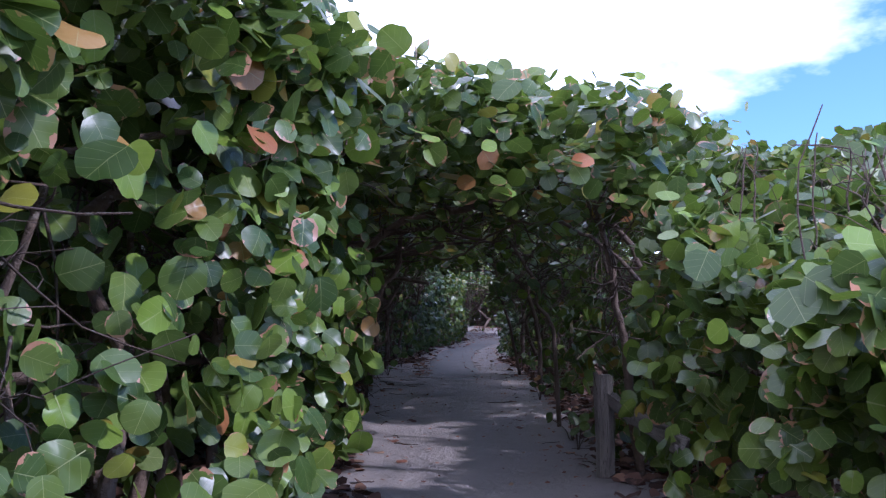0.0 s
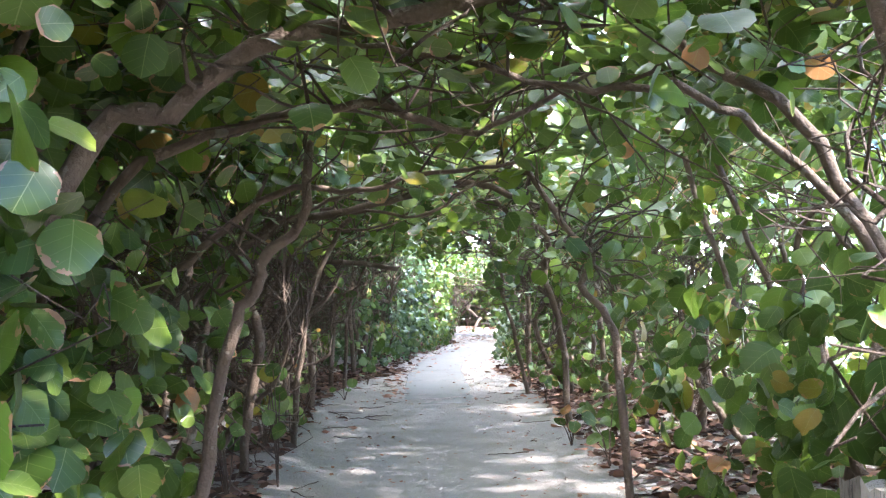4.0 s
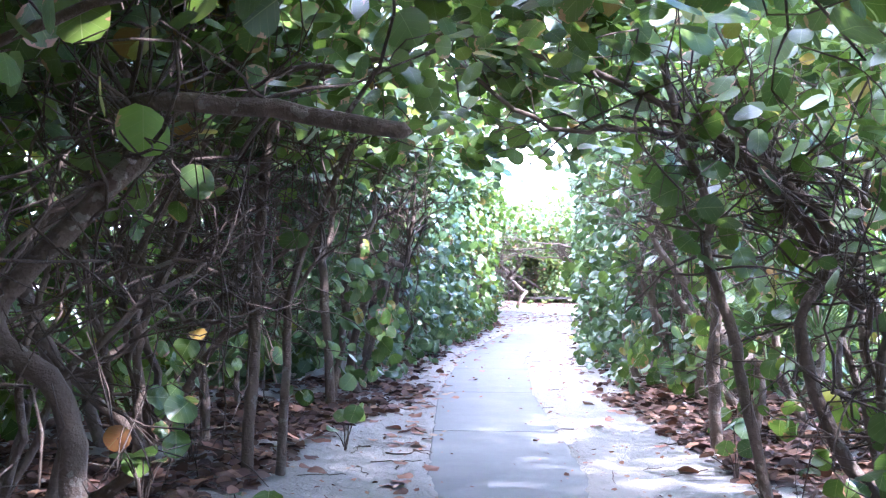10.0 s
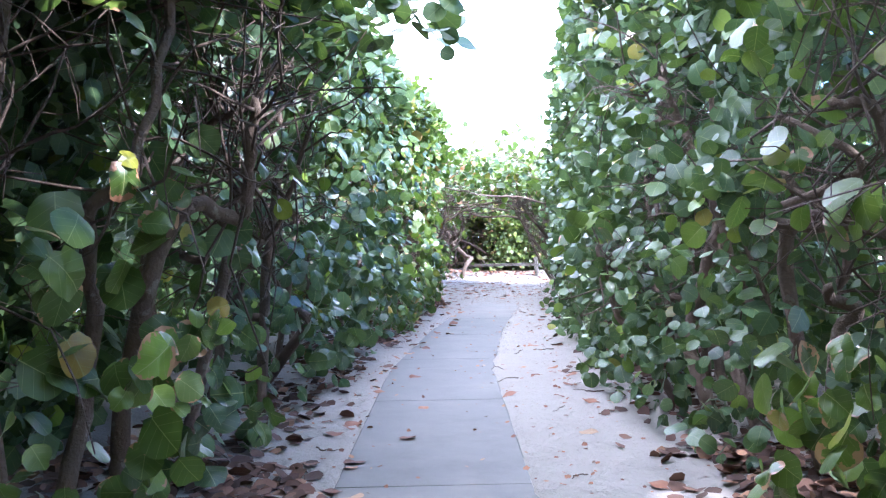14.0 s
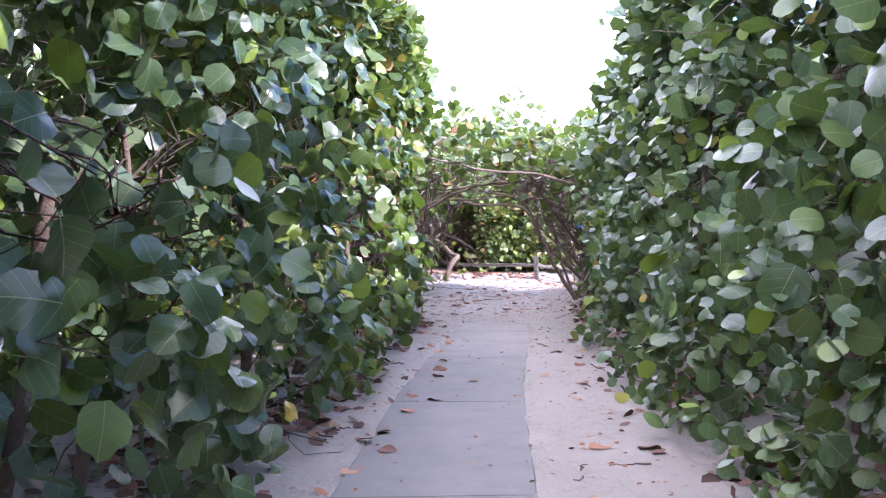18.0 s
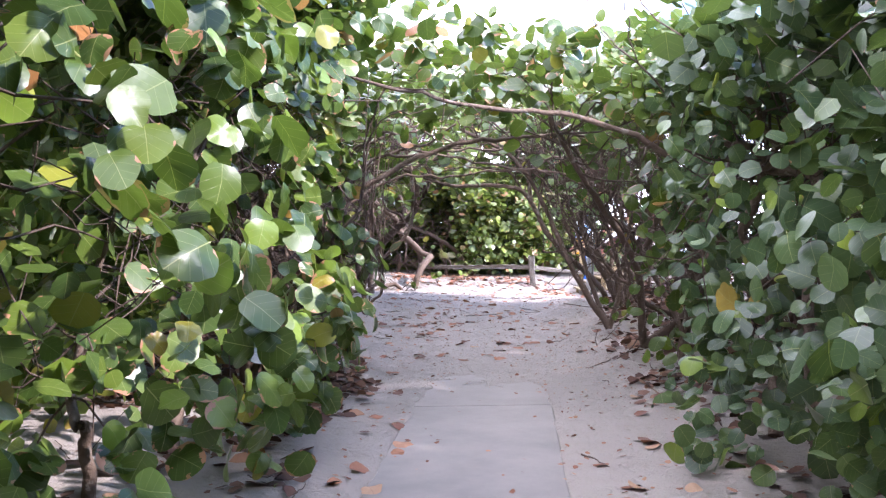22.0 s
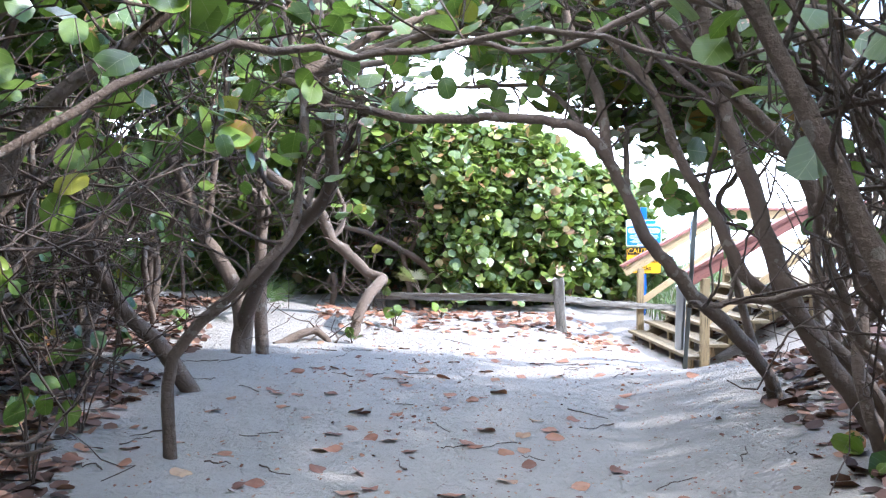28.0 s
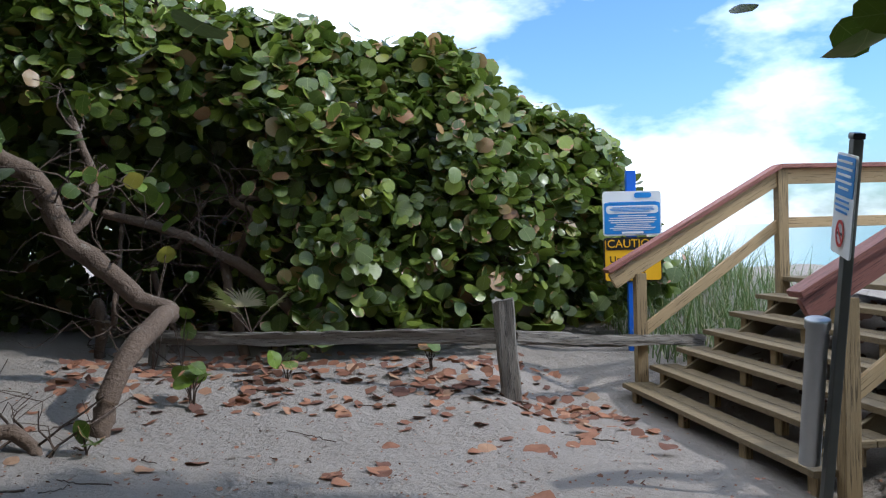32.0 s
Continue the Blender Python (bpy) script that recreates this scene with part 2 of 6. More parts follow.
def wood_material(name, dark, light, grain=(1, 14, 14), rough=0.75, strength=0.5):
    m, nt, bsdf, _ = nodes_of(name)
    oi = nt.nodes.new("ShaderNodeObjectInfo").outputs["Random"]
    g = noise_tex(nt, 6, 6, 0.65, stretch=grain)
    s = noise_tex(nt, 1.6, 3)
    col = mixc(nt, g, dark, light)
    col = mixc(nt, maths(nt, "MULTIPLY", s, 0.45), col, tuple(0.5 * c for c in dark))
    col = mixc(nt, maths(nt, "MULTIPLY", oi, 0.25), col, light)
    crack = noise_tex(nt, 11, 3, 0.5, stretch=tuple(0.35 * v if v < 2 else 1.1 * v for v in grain))
    split = maths(nt, "LESS_THAN", crack, 0.40)
    col = mixc(nt, maths(nt, "MULTIPLY", split, 0.75), col, tuple(0.25 * c for c in dark))
    nt.links.new(col, bsdf.inputs["Base Color"])
    bsdf.inputs["Roughness"].default_value = rough
    bump(nt, bsdf, maths(nt, "SUBTRACT", g, maths(nt, "MULTIPLY", split, 0.7)), strength, 0.008)
    return m


M_POST = wood_material("weathered_post", (0.11, 0.095, 0.08), (0.29, 0.255, 0.21), (16, 16, 1.2), 0.9, 0.9)
M_RAIL = wood_material("weathered_rail", (0.07, 0.06, 0.05), (0.31, 0.275, 0.23), (1.2, 16, 16), 0.9, 0.9)
M_STAIR = wood_material("treated_pine_tread", (0.10, 0.072, 0.034), (0.25, 0.185, 0.095), (14, 1.2, 14))
M_NEWEL = wood_material("treated_pine_post", (0.19, 0.13, 0.06), (0.42, 0.30, 0.15), (14, 14, 1.2))
M_HAND = wood_material("pine_rail", (0.36, 0.24, 0.11), (0.60, 0.44, 0.24), (1.2, 14, 14))
M_CAP = wood_material("red_stained_cap", (0.21, 0.065, 0.05), (0.38, 0.15, 0.11), (1.2, 14, 14), 0.6)


def plain(name, color, rough=0.5, metal=0.0, spots=0.25, scale=9):
    m, nt, bsdf, _ = nodes_of(name)
    n = noise_tex(nt, scale, 4)
    nt.links.new(mixc(nt, maths(nt, "MULTIPLY", n, spots), color, tuple(0.5 * c for c in color)), bsdf.inputs["Base Color"])
    bsdf.inputs["Roughness"].default_value, bsdf.inputs["Metallic"].default_value = rough, metal
    bump(nt, bsdf, noise_tex(nt, scale * 6, 3), 0.12, 0.003)
    return m


M_BLUE = plain("blue_paint", (0.015, 0.13, 0.62), 0.4)
M_SIGNBLUE = plain("sign_blue", (0.03, 0.25, 0.66), 0.35, spots=0.15)
M_WHITE = plain("sign_white", (0.78, 0.80, 0.80), 0.35, spots=0.1)
M_YELLOW = plain("sign_yellow", (0.86, 0.46, 0.01), 0.35, spots=0.1)
M_BLACK = plain("sign_black", (0.015, 0.014, 0.013), 0.4)
M_RED = plain("sign_red", (0.55, 0.03, 0.03), 0.4)
M_GALV = plain("galvanised_steel", (0.50, 0.52, 0.53), 0.45, 0.85, 0.35, 14)
M_POLE = plain("weathered_green_steel", (0.10, 0.105, 0.095), 0.6, 0.3, 0.4, 18)


def sand_material():
    m, nt, bsdf, _ = nodes_of("sand")
    pos = nt.nodes.new("ShaderNodeTexCoord").outputs["Object"]
    big, mid, fine, grain = (noise_tex(nt, s, d, 0.6, pos) for s, d in ((0.45, 4), (3.2, 5), (24, 5), (210, 2)))
    col = mixc(nt, big, (0.225, 0.194, 0.168), (0.345, 0.306, 0.27))
    col = mixc(nt, maths(nt, "MULTIPLY", mid, 0.5), col, (0.21, 0.175, 0.15))
    col = mixc(nt, maths(nt, "MULTIPLY", maths(nt, "GREATER_THAN", fine, 0.62), 0.35), col, (0.22, 0.17, 0.14))
    col = mixc(nt, maths(nt, "MULTIPLY", grain, 0.35), col, (0.42, 0.385, 0.345))
    nt.links.new(col, bsdf.inputs["Base Color"])
    bsdf.inputs["Roughness"].default_value = 0.92
    h = maths(nt, "ADD", maths(nt, "MULTIPLY", mid, 2.2), maths(nt, "ADD", fine, maths(nt, "MULTIPLY", grain, 0.25)))
    bump(nt, bsdf, h, 1.0, 0.035)
    return m


def concrete_material():
    m, nt, bsdf, _ = nodes_of("worn_concrete")
    pos = nt.nodes.new("ShaderNodeTexCoord").outputs["Object"]
    big, mid, fine = (noise_tex(nt, s, d, 0.6, pos) for s, d in ((0.9, 5), (6, 6), (120, 3)))
    col = mixc(nt, big, (0.105, 0.099, 0.091), (0.175, 0.166, 0.154))
    col = mixc(nt, maths(nt, "MULTIPLY", mid, 0.5), col, (0.075, 0.071, 0.066))
    stain = maths(nt, "MULTIPLY", maths(nt, "SUBTRACT", noise_tex(nt, 2.3, 6, 0.7, pos), 0.47), 3.2, True)
    col = mixc(nt, maths(nt, "MULTIPLY", stain, 0.55), col, (0.062, 0.060, 0.055))
    col = mixc(nt, maths(nt, "MULTIPLY", fine, 0.3), col, (0.24, 0.23, 0.215))
    sep = nt.nodes.new("ShaderNodeSeparateXYZ")
    nt.links.new(pos, sep.inputs[0])
    along = maths(nt, "MULTIPLY", maths(nt, "SUBTRACT", sep.outputs["Y"], 39.0), 0.16, True)
    drift = maths(nt, "ADD", maths(nt, "MULTIPLY", along, 0.85), maths(nt, "SUBTRACT", maths(nt, "MULTIPLY", noise_tex(nt, 1.7, 5, 0.65, pos), 0.9), 0.47), True)
    col = mixc(nt, drift, col, mixc(nt, fine, (0.25, 0.215, 0.19), (0.35, 0.315, 0.28)))
    nt.links.new(col, bsdf.inputs["Base Color"])
    bsdf.inputs["Roughness"].default_value = 0.88
    bump(nt, bsdf, maths(nt, "ADD", mid, fine), 0.3, 0.006)
    return m


M_SAND, M_CONC = sand_material(), concrete_material()
M_SEA = plain("sea_water", (0.03, 0.16, 0.20), 0.12, 0.0, 0.3, 0.05)
M_GRASS = leaf_material("sea_oat_blade", [(0.0, (0.08, 0.13, 0.05)), (0.7, (0.14, 0.19, 0.08)), (1.0, (0.34, 0.29, 0.15))], 0.5, through=0.25, edge=0.0)
M_PALMDRY = leaf_material("dry_palmetto_blade", [(0.0, (0.20, 0.17, 0.09)), (0.6, (0.30, 0.26, 0.15)), (1.0, (0.14, 0.16, 0.06))], 0.5, through=0.2, edge=0.0)
M_PALM = leaf_material("palmetto_blade", [(0.0, (0.06, 0.10, 0.03)), (0.6, (0.10, 0.15, 0.05)), (1.0, (0.36, 0.30, 0.17))], 0.45, through=0.2, edge=0.0)


# ---- mesh helpers ----
rng = np.random.default_rng(7)


def raw_mesh(name, verts, faces_flat, sizes, material, uv=None, smooth=True):
    """A mesh from flat arrays: vertices (n, 3), vertex numbers of all faces in one row, corners of each face."""
    me = bpy.data.meshes.new(name)
    verts = np.ascontiguousarray(verts, np.float32)
    faces_flat = np.ascontiguousarray(faces_flat, np.int32)
    sizes = np.ascontiguousarray(sizes, np.int32)
    me.vertices.add(len(verts))
    me.vertices.foreach_set("co", verts.ravel())
    me.loops.add(len(faces_flat))
    me.loops.foreach_set("vertex_index", faces_flat)
    me.polygons.add(len(sizes))
    me.polygons.foreach_set("loop_start", np.r_[0, np.cumsum(sizes)[:-1]].astype(np.int32))
    if uv is not None:
        layer = me.uv_layers.new(name="UVMap")
        layer.data.foreach_set("uv", np.ascontiguousarray(uv[faces_flat], np.float32).ravel())
    me.polygons.foreach_set("use_smooth", np.full(len(sizes), smooth))
    me.update(calc_edges=True)
    me.materials.append(material)
    return me


def part(name, data, parent, label="", kind=""):
    ob = new(name, data)
    ob.parent = parent
    return tagged(ob, label=label, kind=kind)


def thing(name, label, category, group="", kind="", at=(0, 0, 0)):
    ob = new(name)
    ob.empty_display_size = 0.1
    ob.location = at
    return tagged(ob, label, category, group, kind)


def leaf_shape(rim, rings=1, fold=0.16, droop=0.12, wave=0.05, seed=0, stalk=False, bite=0.0, plain_face=False):
    """A nearly round leaf about 1 across from side to side, notched at the stalk, folded a little along the midrib."""
    r_ = np.random.default_rng(seed)
    ang = np.linspace(0, 2 * np.pi, rim, endpoint=False) + np.pi / 2
    rad = 1 + 0.05 * np.sin(2 * ang) + 0.03 * r_.standard_normal(rim)
    back = np.abs((ang - 1.5 * np.pi + np.pi) % (2 * np.pi) - np.pi)
    rad *= 1 - 0.12 * np.exp(-(back / 0.26) ** 2)
    if bite:
        for a in r_.uniform(0, 6.28, 3):
            off = np.abs((ang - a + np.pi) % (2 * np.pi) - np.pi)
            rad *= 1 - bite * r_.uniform(0.4, 1) * np.exp(-(off / 0.28) ** 2)
    phase = r_.uniform(0, 6.28)
    pts, uv = [(0.0, -0.1, 0.0)], [(0.0, -0.1)]
    for k in range(1, rings + 1):
        f = k / rings
        for a, r in zip(ang, rad):
            x, y = f * r * np.cos(a), f * r * np.sin(a)
            z = fold * abs(x) - droop * y * y + wave * f * np.sin(3 * a + phase)
            pts.append((x, y, z))
            uv.append((x, y))
    faces = [(0, 1 + i, 1 + (i + 1) % rim) for i in range(rim)]
    for k in range(rings - 1):
        a0, b0 = 1 + k * rim, 1 + (k + 1) * rim
        faces += [(a0 + i, b0 + i, b0 + (i + 1) % rim, a0 + (i + 1) % rim) for i in range(rim)]
    if stalk:
        b = len(pts)
        pts += [(-0.03, -0.1, -0.01), (0.03, -0.1, -0.01), (0.022, -1.0, -0.16), (-0.022, -1.0, -0.16)]
        uv += [(0.0, 0.0)] * 4
        faces.append((b, b + 1, b + 2, b + 3))
    if plain_face:
        pts, uv, faces = pts[1:], uv[1:], [tuple(range(rim))]
    return np.array(pts), faces, np.array(uv)


LEAVES = [leaf_shape(11, 1, f, d, 0.04, s) for f, d, s in ((0.08, 0.08, 1), (0.02, 0.14, 2), (-0.07, 0.10, 3))]
LEAVES_NEAR = [leaf_shape(17, 1, f, d, 0.05, s, False, b) for f, d, s, b in ((0.08, 0.1, 21, 0), (0.02, 0.16, 22, 0.08), (-0.08, 0.12, 23, 0), (0.12, 0.12, 24, 0.22))]
LEAVES_FLAT = [leaf_shape(7, 1, f, d, 0.06, s, False, b, True) for f, d, s, b in ((0.05, 0.03, 4, 0), (-0.04, 0.06, 5, 0.15), (0.02, -0.05, 6, 0.3))]
LEAVES_MID = [leaf_shape(10, 1, f, d, 0.03, s, plain_face=True) for f, d, s in ((0.05, 0.04, 7), (-0.05, 0.06, 8))]
LEAVES_FAR = [leaf_shape(6, 1, f, d, 0.03, s, plain_face=True) for f, d, s in ((0.05, 0.04, 4), (-0.05, 0.06, 5))]


def frames(normal, spin):
    """Two tangents for rows of normals, turned by spin."""
    n = normal / np.linalg.norm(normal, axis=1, keepdims=True)
    ref = np.where(np.abs(n[:, 2:3]) > 0.95, [[1.0, 0, 0]], [[0, 0, 1.0]])
    u = np.cross(ref, n)
    u /= np.linalg.norm(u, axis=1, keepdims=True)
    v = np.cross(n, u)
    c, s = np.cos(spin)[:, None], np.sin(spin)[:, None]
    return c * u + s * v, c * v - s * u, n


def leaf_cloud(name, pos, normal, size, material, shapes=LEAVES, spread=0.9):
    """One joined mesh of many leaves: places, facings and half widths by row. Tips hang down."""
    keep = np.argsort(rng.random(len(pos)))
    spin = np.pi + rng.normal(0, spread, len(pos))
    out_v, out_f, out_s, out_u, base = [], [], [], [], 0
    for k, (pts, faces, uv) in enumerate(shapes):
        rows = keep[k::len(shapes)]
        if not len(rows):
            continue
        a, b, n = frames(normal[rows], spin[rows])
        s = size[rows][:, None, None]
        v = pos[rows][:, None, :] + s * (pts[None, :, 0:1] * a[:, None] + pts[None, :, 1:2] * b[:, None] + pts[None, :, 2:3] * n[:, None])
        flat = np.concatenate([np.array(f) for f in faces])
        idx = base + flat[None, :] + (np.arange(len(rows)) * len(pts))[:, None]
        out_v.append(v.reshape(-1, 3))
        out_f.append(idx.ravel())
        out_s.append(np.tile([len(f) for f in faces], len(rows)))
        out_u.append(np.tile(uv, (len(rows), 1)))
        base += len(rows) * len(pts)
    if not out_v:
        return None
    return raw_mesh(name, np.concatenate(out_v), np.concatenate(out_f), np.concatenate(out_s), material, np.concatenate(out_u))


def tubes(name, lines, material, sides=6):
    """One mesh of tapered, knobbly tubes along polylines: rows of (points (n, 3), radii (n,))."""
    vs, fs, ss, base = [], [], [], 0
    ca, sa = np.cos(np.linspace(0, 2 * np.pi, sides, endpoint=False)), np.sin(np.linspace(0, 2 * np.pi, sides, endpoint=False))
    for pts, rad in lines:
        pts, rad = np.asarray(pts, float), np.asarray(rad, float)
        n = len(pts)
        tan = np.gradient(pts, axis=0)
        tan /= np.linalg.norm(tan, axis=1, keepdims=True) + 1e-9
        u = np.cross(tan, (0.31, 0.17, 0.93) if abs(tan[0, 2]) < 0.9 else (0.9, 0.3, 0.1))
        u /= np.linalg.norm(u, axis=1, keepdims=True) + 1e-9
        w = np.cross(tan, u)
        ring = pts[:, None] + rad[:, None, None] * (ca[None, :, None] * u[:, None] + sa[None, :, None] * w[:, None])
        vs += [ring.reshape(-1, 3), pts[-1:] + tan[-1:] * rad[-1]]
        i, j = np.meshgrid(np.arange(n - 1), np.arange(sides), indexing="ij")
        quad = np.stack([i * sides + j, i * sides + (j + 1) % sides, (i + 1) * sides + (j + 1) % sides, (i + 1) * sides + j], -1).reshape(-1)
        tip = np.stack([(n - 1) * sides + np.arange(sides), (n - 1) * sides + (np.arange(sides) + 1) % sides, np.full(sides, n * sides)], -1).reshape(-1)
        fs += [base + quad, base + tip]
        ss += [np.full((n - 1) * sides, 4), np.full(sides, 3)]
        base += n * sides + 1
    return raw_mesh(name, np.concatenate(vs), np.concatenate(fs), np.concatenate(ss), material)


def smooth_line(knots, steps=6, wobble=0.0):
    """Points on a Catmull-Rom curve through the knots, shaken a little."""
    k = np.asarray(knots, float)
    k = np.vstack([2 * k[0] - k[1], k, 2 * k[-1] - k[-2]])
    t = np.linspace(0, 1, steps, endpoint=False)[:, None]
    out = []
    for a, b, c, d in zip(k[:-3], k[1:-2], k[2:-1], k[3:]):
        out.append(0.5 * (2 * b + (c - a) * t + (2 * a - 5 * b + 4 * c - d) * t**2 + (3 * b - a - 3 * c + d) * t**3))
    out = np.vstack([*out, k[-2:-1]])
    if wobble:
        out[1:-1] += rng.normal(0, wobble, (len(out) - 2, 3))
    return out


def limb(knots, r0, r1, steps=6, wobble=0.005):
    p = smooth_line(knots, steps, wobble)
    f = np.linspace(0, 1, len(p))
    r = (r0 + (r1 - r0) * f) * (1 + 0.05 * rng.standard_normal(len(p)))
    return p, np.maximum(r, 0.003)


def box_mesh(name, size, material, bevel=0.006, taper=0.0, uneven=0.0):
    """A bevelled board, its middle at the origin."""
    bm = bmesh.new()
    bmesh.ops.create_cube(bm, size=1.0)
    for v in bm.verts:
        k = 1 - taper * (v.co.z > 0)
        v.co = Vector((v.co.x * size[0] * k, v.co.y * size[1] * k, v.co.z * size[2]))
    if bevel:
        bmesh.ops.bevel(bm, geom=bm.edges[:], offset=bevel, segments=2, affect="EDGES", profile=0.6)
    if uneven:
        for v in bm.verts:
            v.co += Vector(noise.noise_vector(v.co * 7)) * uneven
    me = bpy.data.meshes.new(name)
    bm.to_mesh(me)
    bm.free()
    for p in me.polygons:
        p.use_smooth = False
    me.materials.append(material)
    return me


def weathered(name, length, w, h, material, seed, rough=0.006, sag=0.0):
    """A split, furrowed timber along x with ragged ends, its middle at the origin."""
    r_ = np.random.default_rng(seed)
    sides, n = 18, max(8, int(length / 0.07))
    a = np.linspace(0, 2 * np.pi, sides, endpoint=False)
    cy, cz = np.sign(np.cos(a)) * np.abs(np.cos(a)) ** 0.45 * w / 2, np.sign(np.sin(a)) * np.abs(np.sin(a)) ** 0.45 * h / 2
    groove = r_.normal(0, 1, sides)
    vs = []
    for i in range(n + 1):
        groove = 0.9 * groove + 0.44 * r_.normal(0, 1, sides)
        f = i / n
        k = 1 + rough * groove / (min(w, h) / 2)
        x = (f - 0.5) * length + (r_.normal(0, 0.014, sides) if i in (0, n) else 0)
        lift = -sag * 4 * f * (1 - f) + 0.004 * math.sin(9 * f + seed)
        vs.append(np.stack([x + 0 * a, cy * k, cz * k + lift], 1))
    i, j = np.meshgrid(np.arange(n), np.arange(sides), indexing="ij")
    q = np.stack([i * sides + j, (i + 1) * sides + j, (i + 1) * sides + (j + 1) % sides, i * sides + (j + 1) % sides], -1).reshape(-1)
    flat = np.concatenate([q, np.arange(sides), n * sides + np.arange(sides)[::-1]])
    return raw_mesh(name, np.concatenate(vs), flat, [4] * (n * sides) + [sides, sides], material, smooth=False)


def beam_matrix(a, b, up=(0, 0, 1)):
    """Places a board whose length runs along x from a to b."""
    a, b = Vector(a), Vector(b)
    x = (b - a).normalized()
    y = Vector(up).cross(x).normalized()
    z = x.cross(y)
    m = Matrix((x, y, z)).transposed().to_4x4()
    m.translation = (a + b) / 2
    return m


def beam(name, a, b, depth, height, material, parent, label="", bevel=0.006, up=(0, 0, 1), uneven=0.0):
    me = box_mesh(name, ((Vector(b) - Vector(a)).length, depth, height), material, bevel, uneven=uneven)
    ob = part(name, me, parent, label)
    ob.matrix_basis = beam_matrix(a, b, up)
    return ob


def rebase(ob, at):
    """Moves a thing's empty to its base and leaves its parts where they are."""
    at = Vector(at)
    for c in ob.children:
        c.matrix_basis = Matrix.Translation(-at) @ c.matrix_basis
    ob.location = at
    return ob


# ---- plan ----
def table(*pairs):
    ys, xs = np.array(pairs, float).T
    return lambda y: np.interp(y, ys, xs)


path_x = table((-30, -1.0), (0, 0.25), (14, 0.35), (25, 0.28), (28, 0.27), (33.2, 0.56), (38, 1.2), (43.6, 2.17), (49.2, 3.05), (53, 3.7), (58, 4.4))
left_x = table((-20, -2.4), (0, -1.6), (2, -1.35), (3, -1.08), (4, -0.7), (5, -0.56), (7, -0.52), (9, -0.9), (13, -1.25), (20, -1.6), (24, -1.45), (26.5, -0.75),
               (28, -0.58), (31.5, -0.33), (35, 0.08), (38.6, 0.66), (42.5, 1.05), (44.5, 1.15), (47, 0.9), (53, 0.5), (60, 0.5))
right_x = table((-20, 2.8), (0, 1.75), (3, 1.5), (6, 1.38), (8, 1.6), (12, 1.75), (20, 2.0), (24, 2.0), (27, 1.72), (29, 1.68), (31.4, 1.8),
                (33.7, 2.1), (39, 2.75), (42, 3.2), (44, 3.7), (48, 4.4), (54, 6.2), (60, 8))
left_top = table((-20, 2.6), (0, 3.2), (5, 3.05), (8, 3.3), (12, 3.5), (27, 3.6), (31, 3.7), (38, 3.9), (44, 4.0), (50, 4.2), (60, 4.0))
# from y 23 to 35 raised above view, to shade the left hedge
right_top = table((-20, 1.4), (0, 1.4), (2.5, 1.45), (4, 1.55), (5, 1.75), (6.5, 2.3), (8, 2.9), (10, 3.35), (12, 3.5), (20, 3.7), (23, 4.4), (29.5, 4.4), (32, 4.3), (35, 4.1), (37, 3.5), (39.5, 2.8), (43, 2.8), (45, 3.5), (50, 4.2), (60, 3.8))
SLAB = 0.6
way_x = table((-5, 0.0), (0, 0.0), (4, 0.2), (8, 0.2), (12.5, -0.05), (20, -0.02), (26, 0.25), (31, 0.6), (36, 1.15), (41.3, 1.85), (46, 2.3), (49.3, 2.85), (51.5, 3.3), (54, 4.0), (60, 5.0))


def clear(p, wide=0.62, high=2.05):
    """Which points leave room to walk."""
    p = np.atleast_2d(p)
    return (np.abs(p[:, 0] - way_x(p[:, 1])) > wide) | (p[:, 2] > high) | (p[:, 1] > 54)


def fbm(x, y, s, seed=0.0):
    """Smooth noise on arrays, about -1 to 1."""
    return (np.sin(x * s * 1.7 + 1.3 * np.sin(y * s * 1.1 + seed) + seed) + np.sin(y * s * 1.9 + 1.7 * np.sin(x * s * 0.9 + 2 * seed) + 2.1 * seed)
            + 0.6 * np.sin((x + y) * s * 3.1 + seed * 3) + 0.5 * np.sin((x - 0.7 * y) * s * 4.3 - seed)) / 3.1


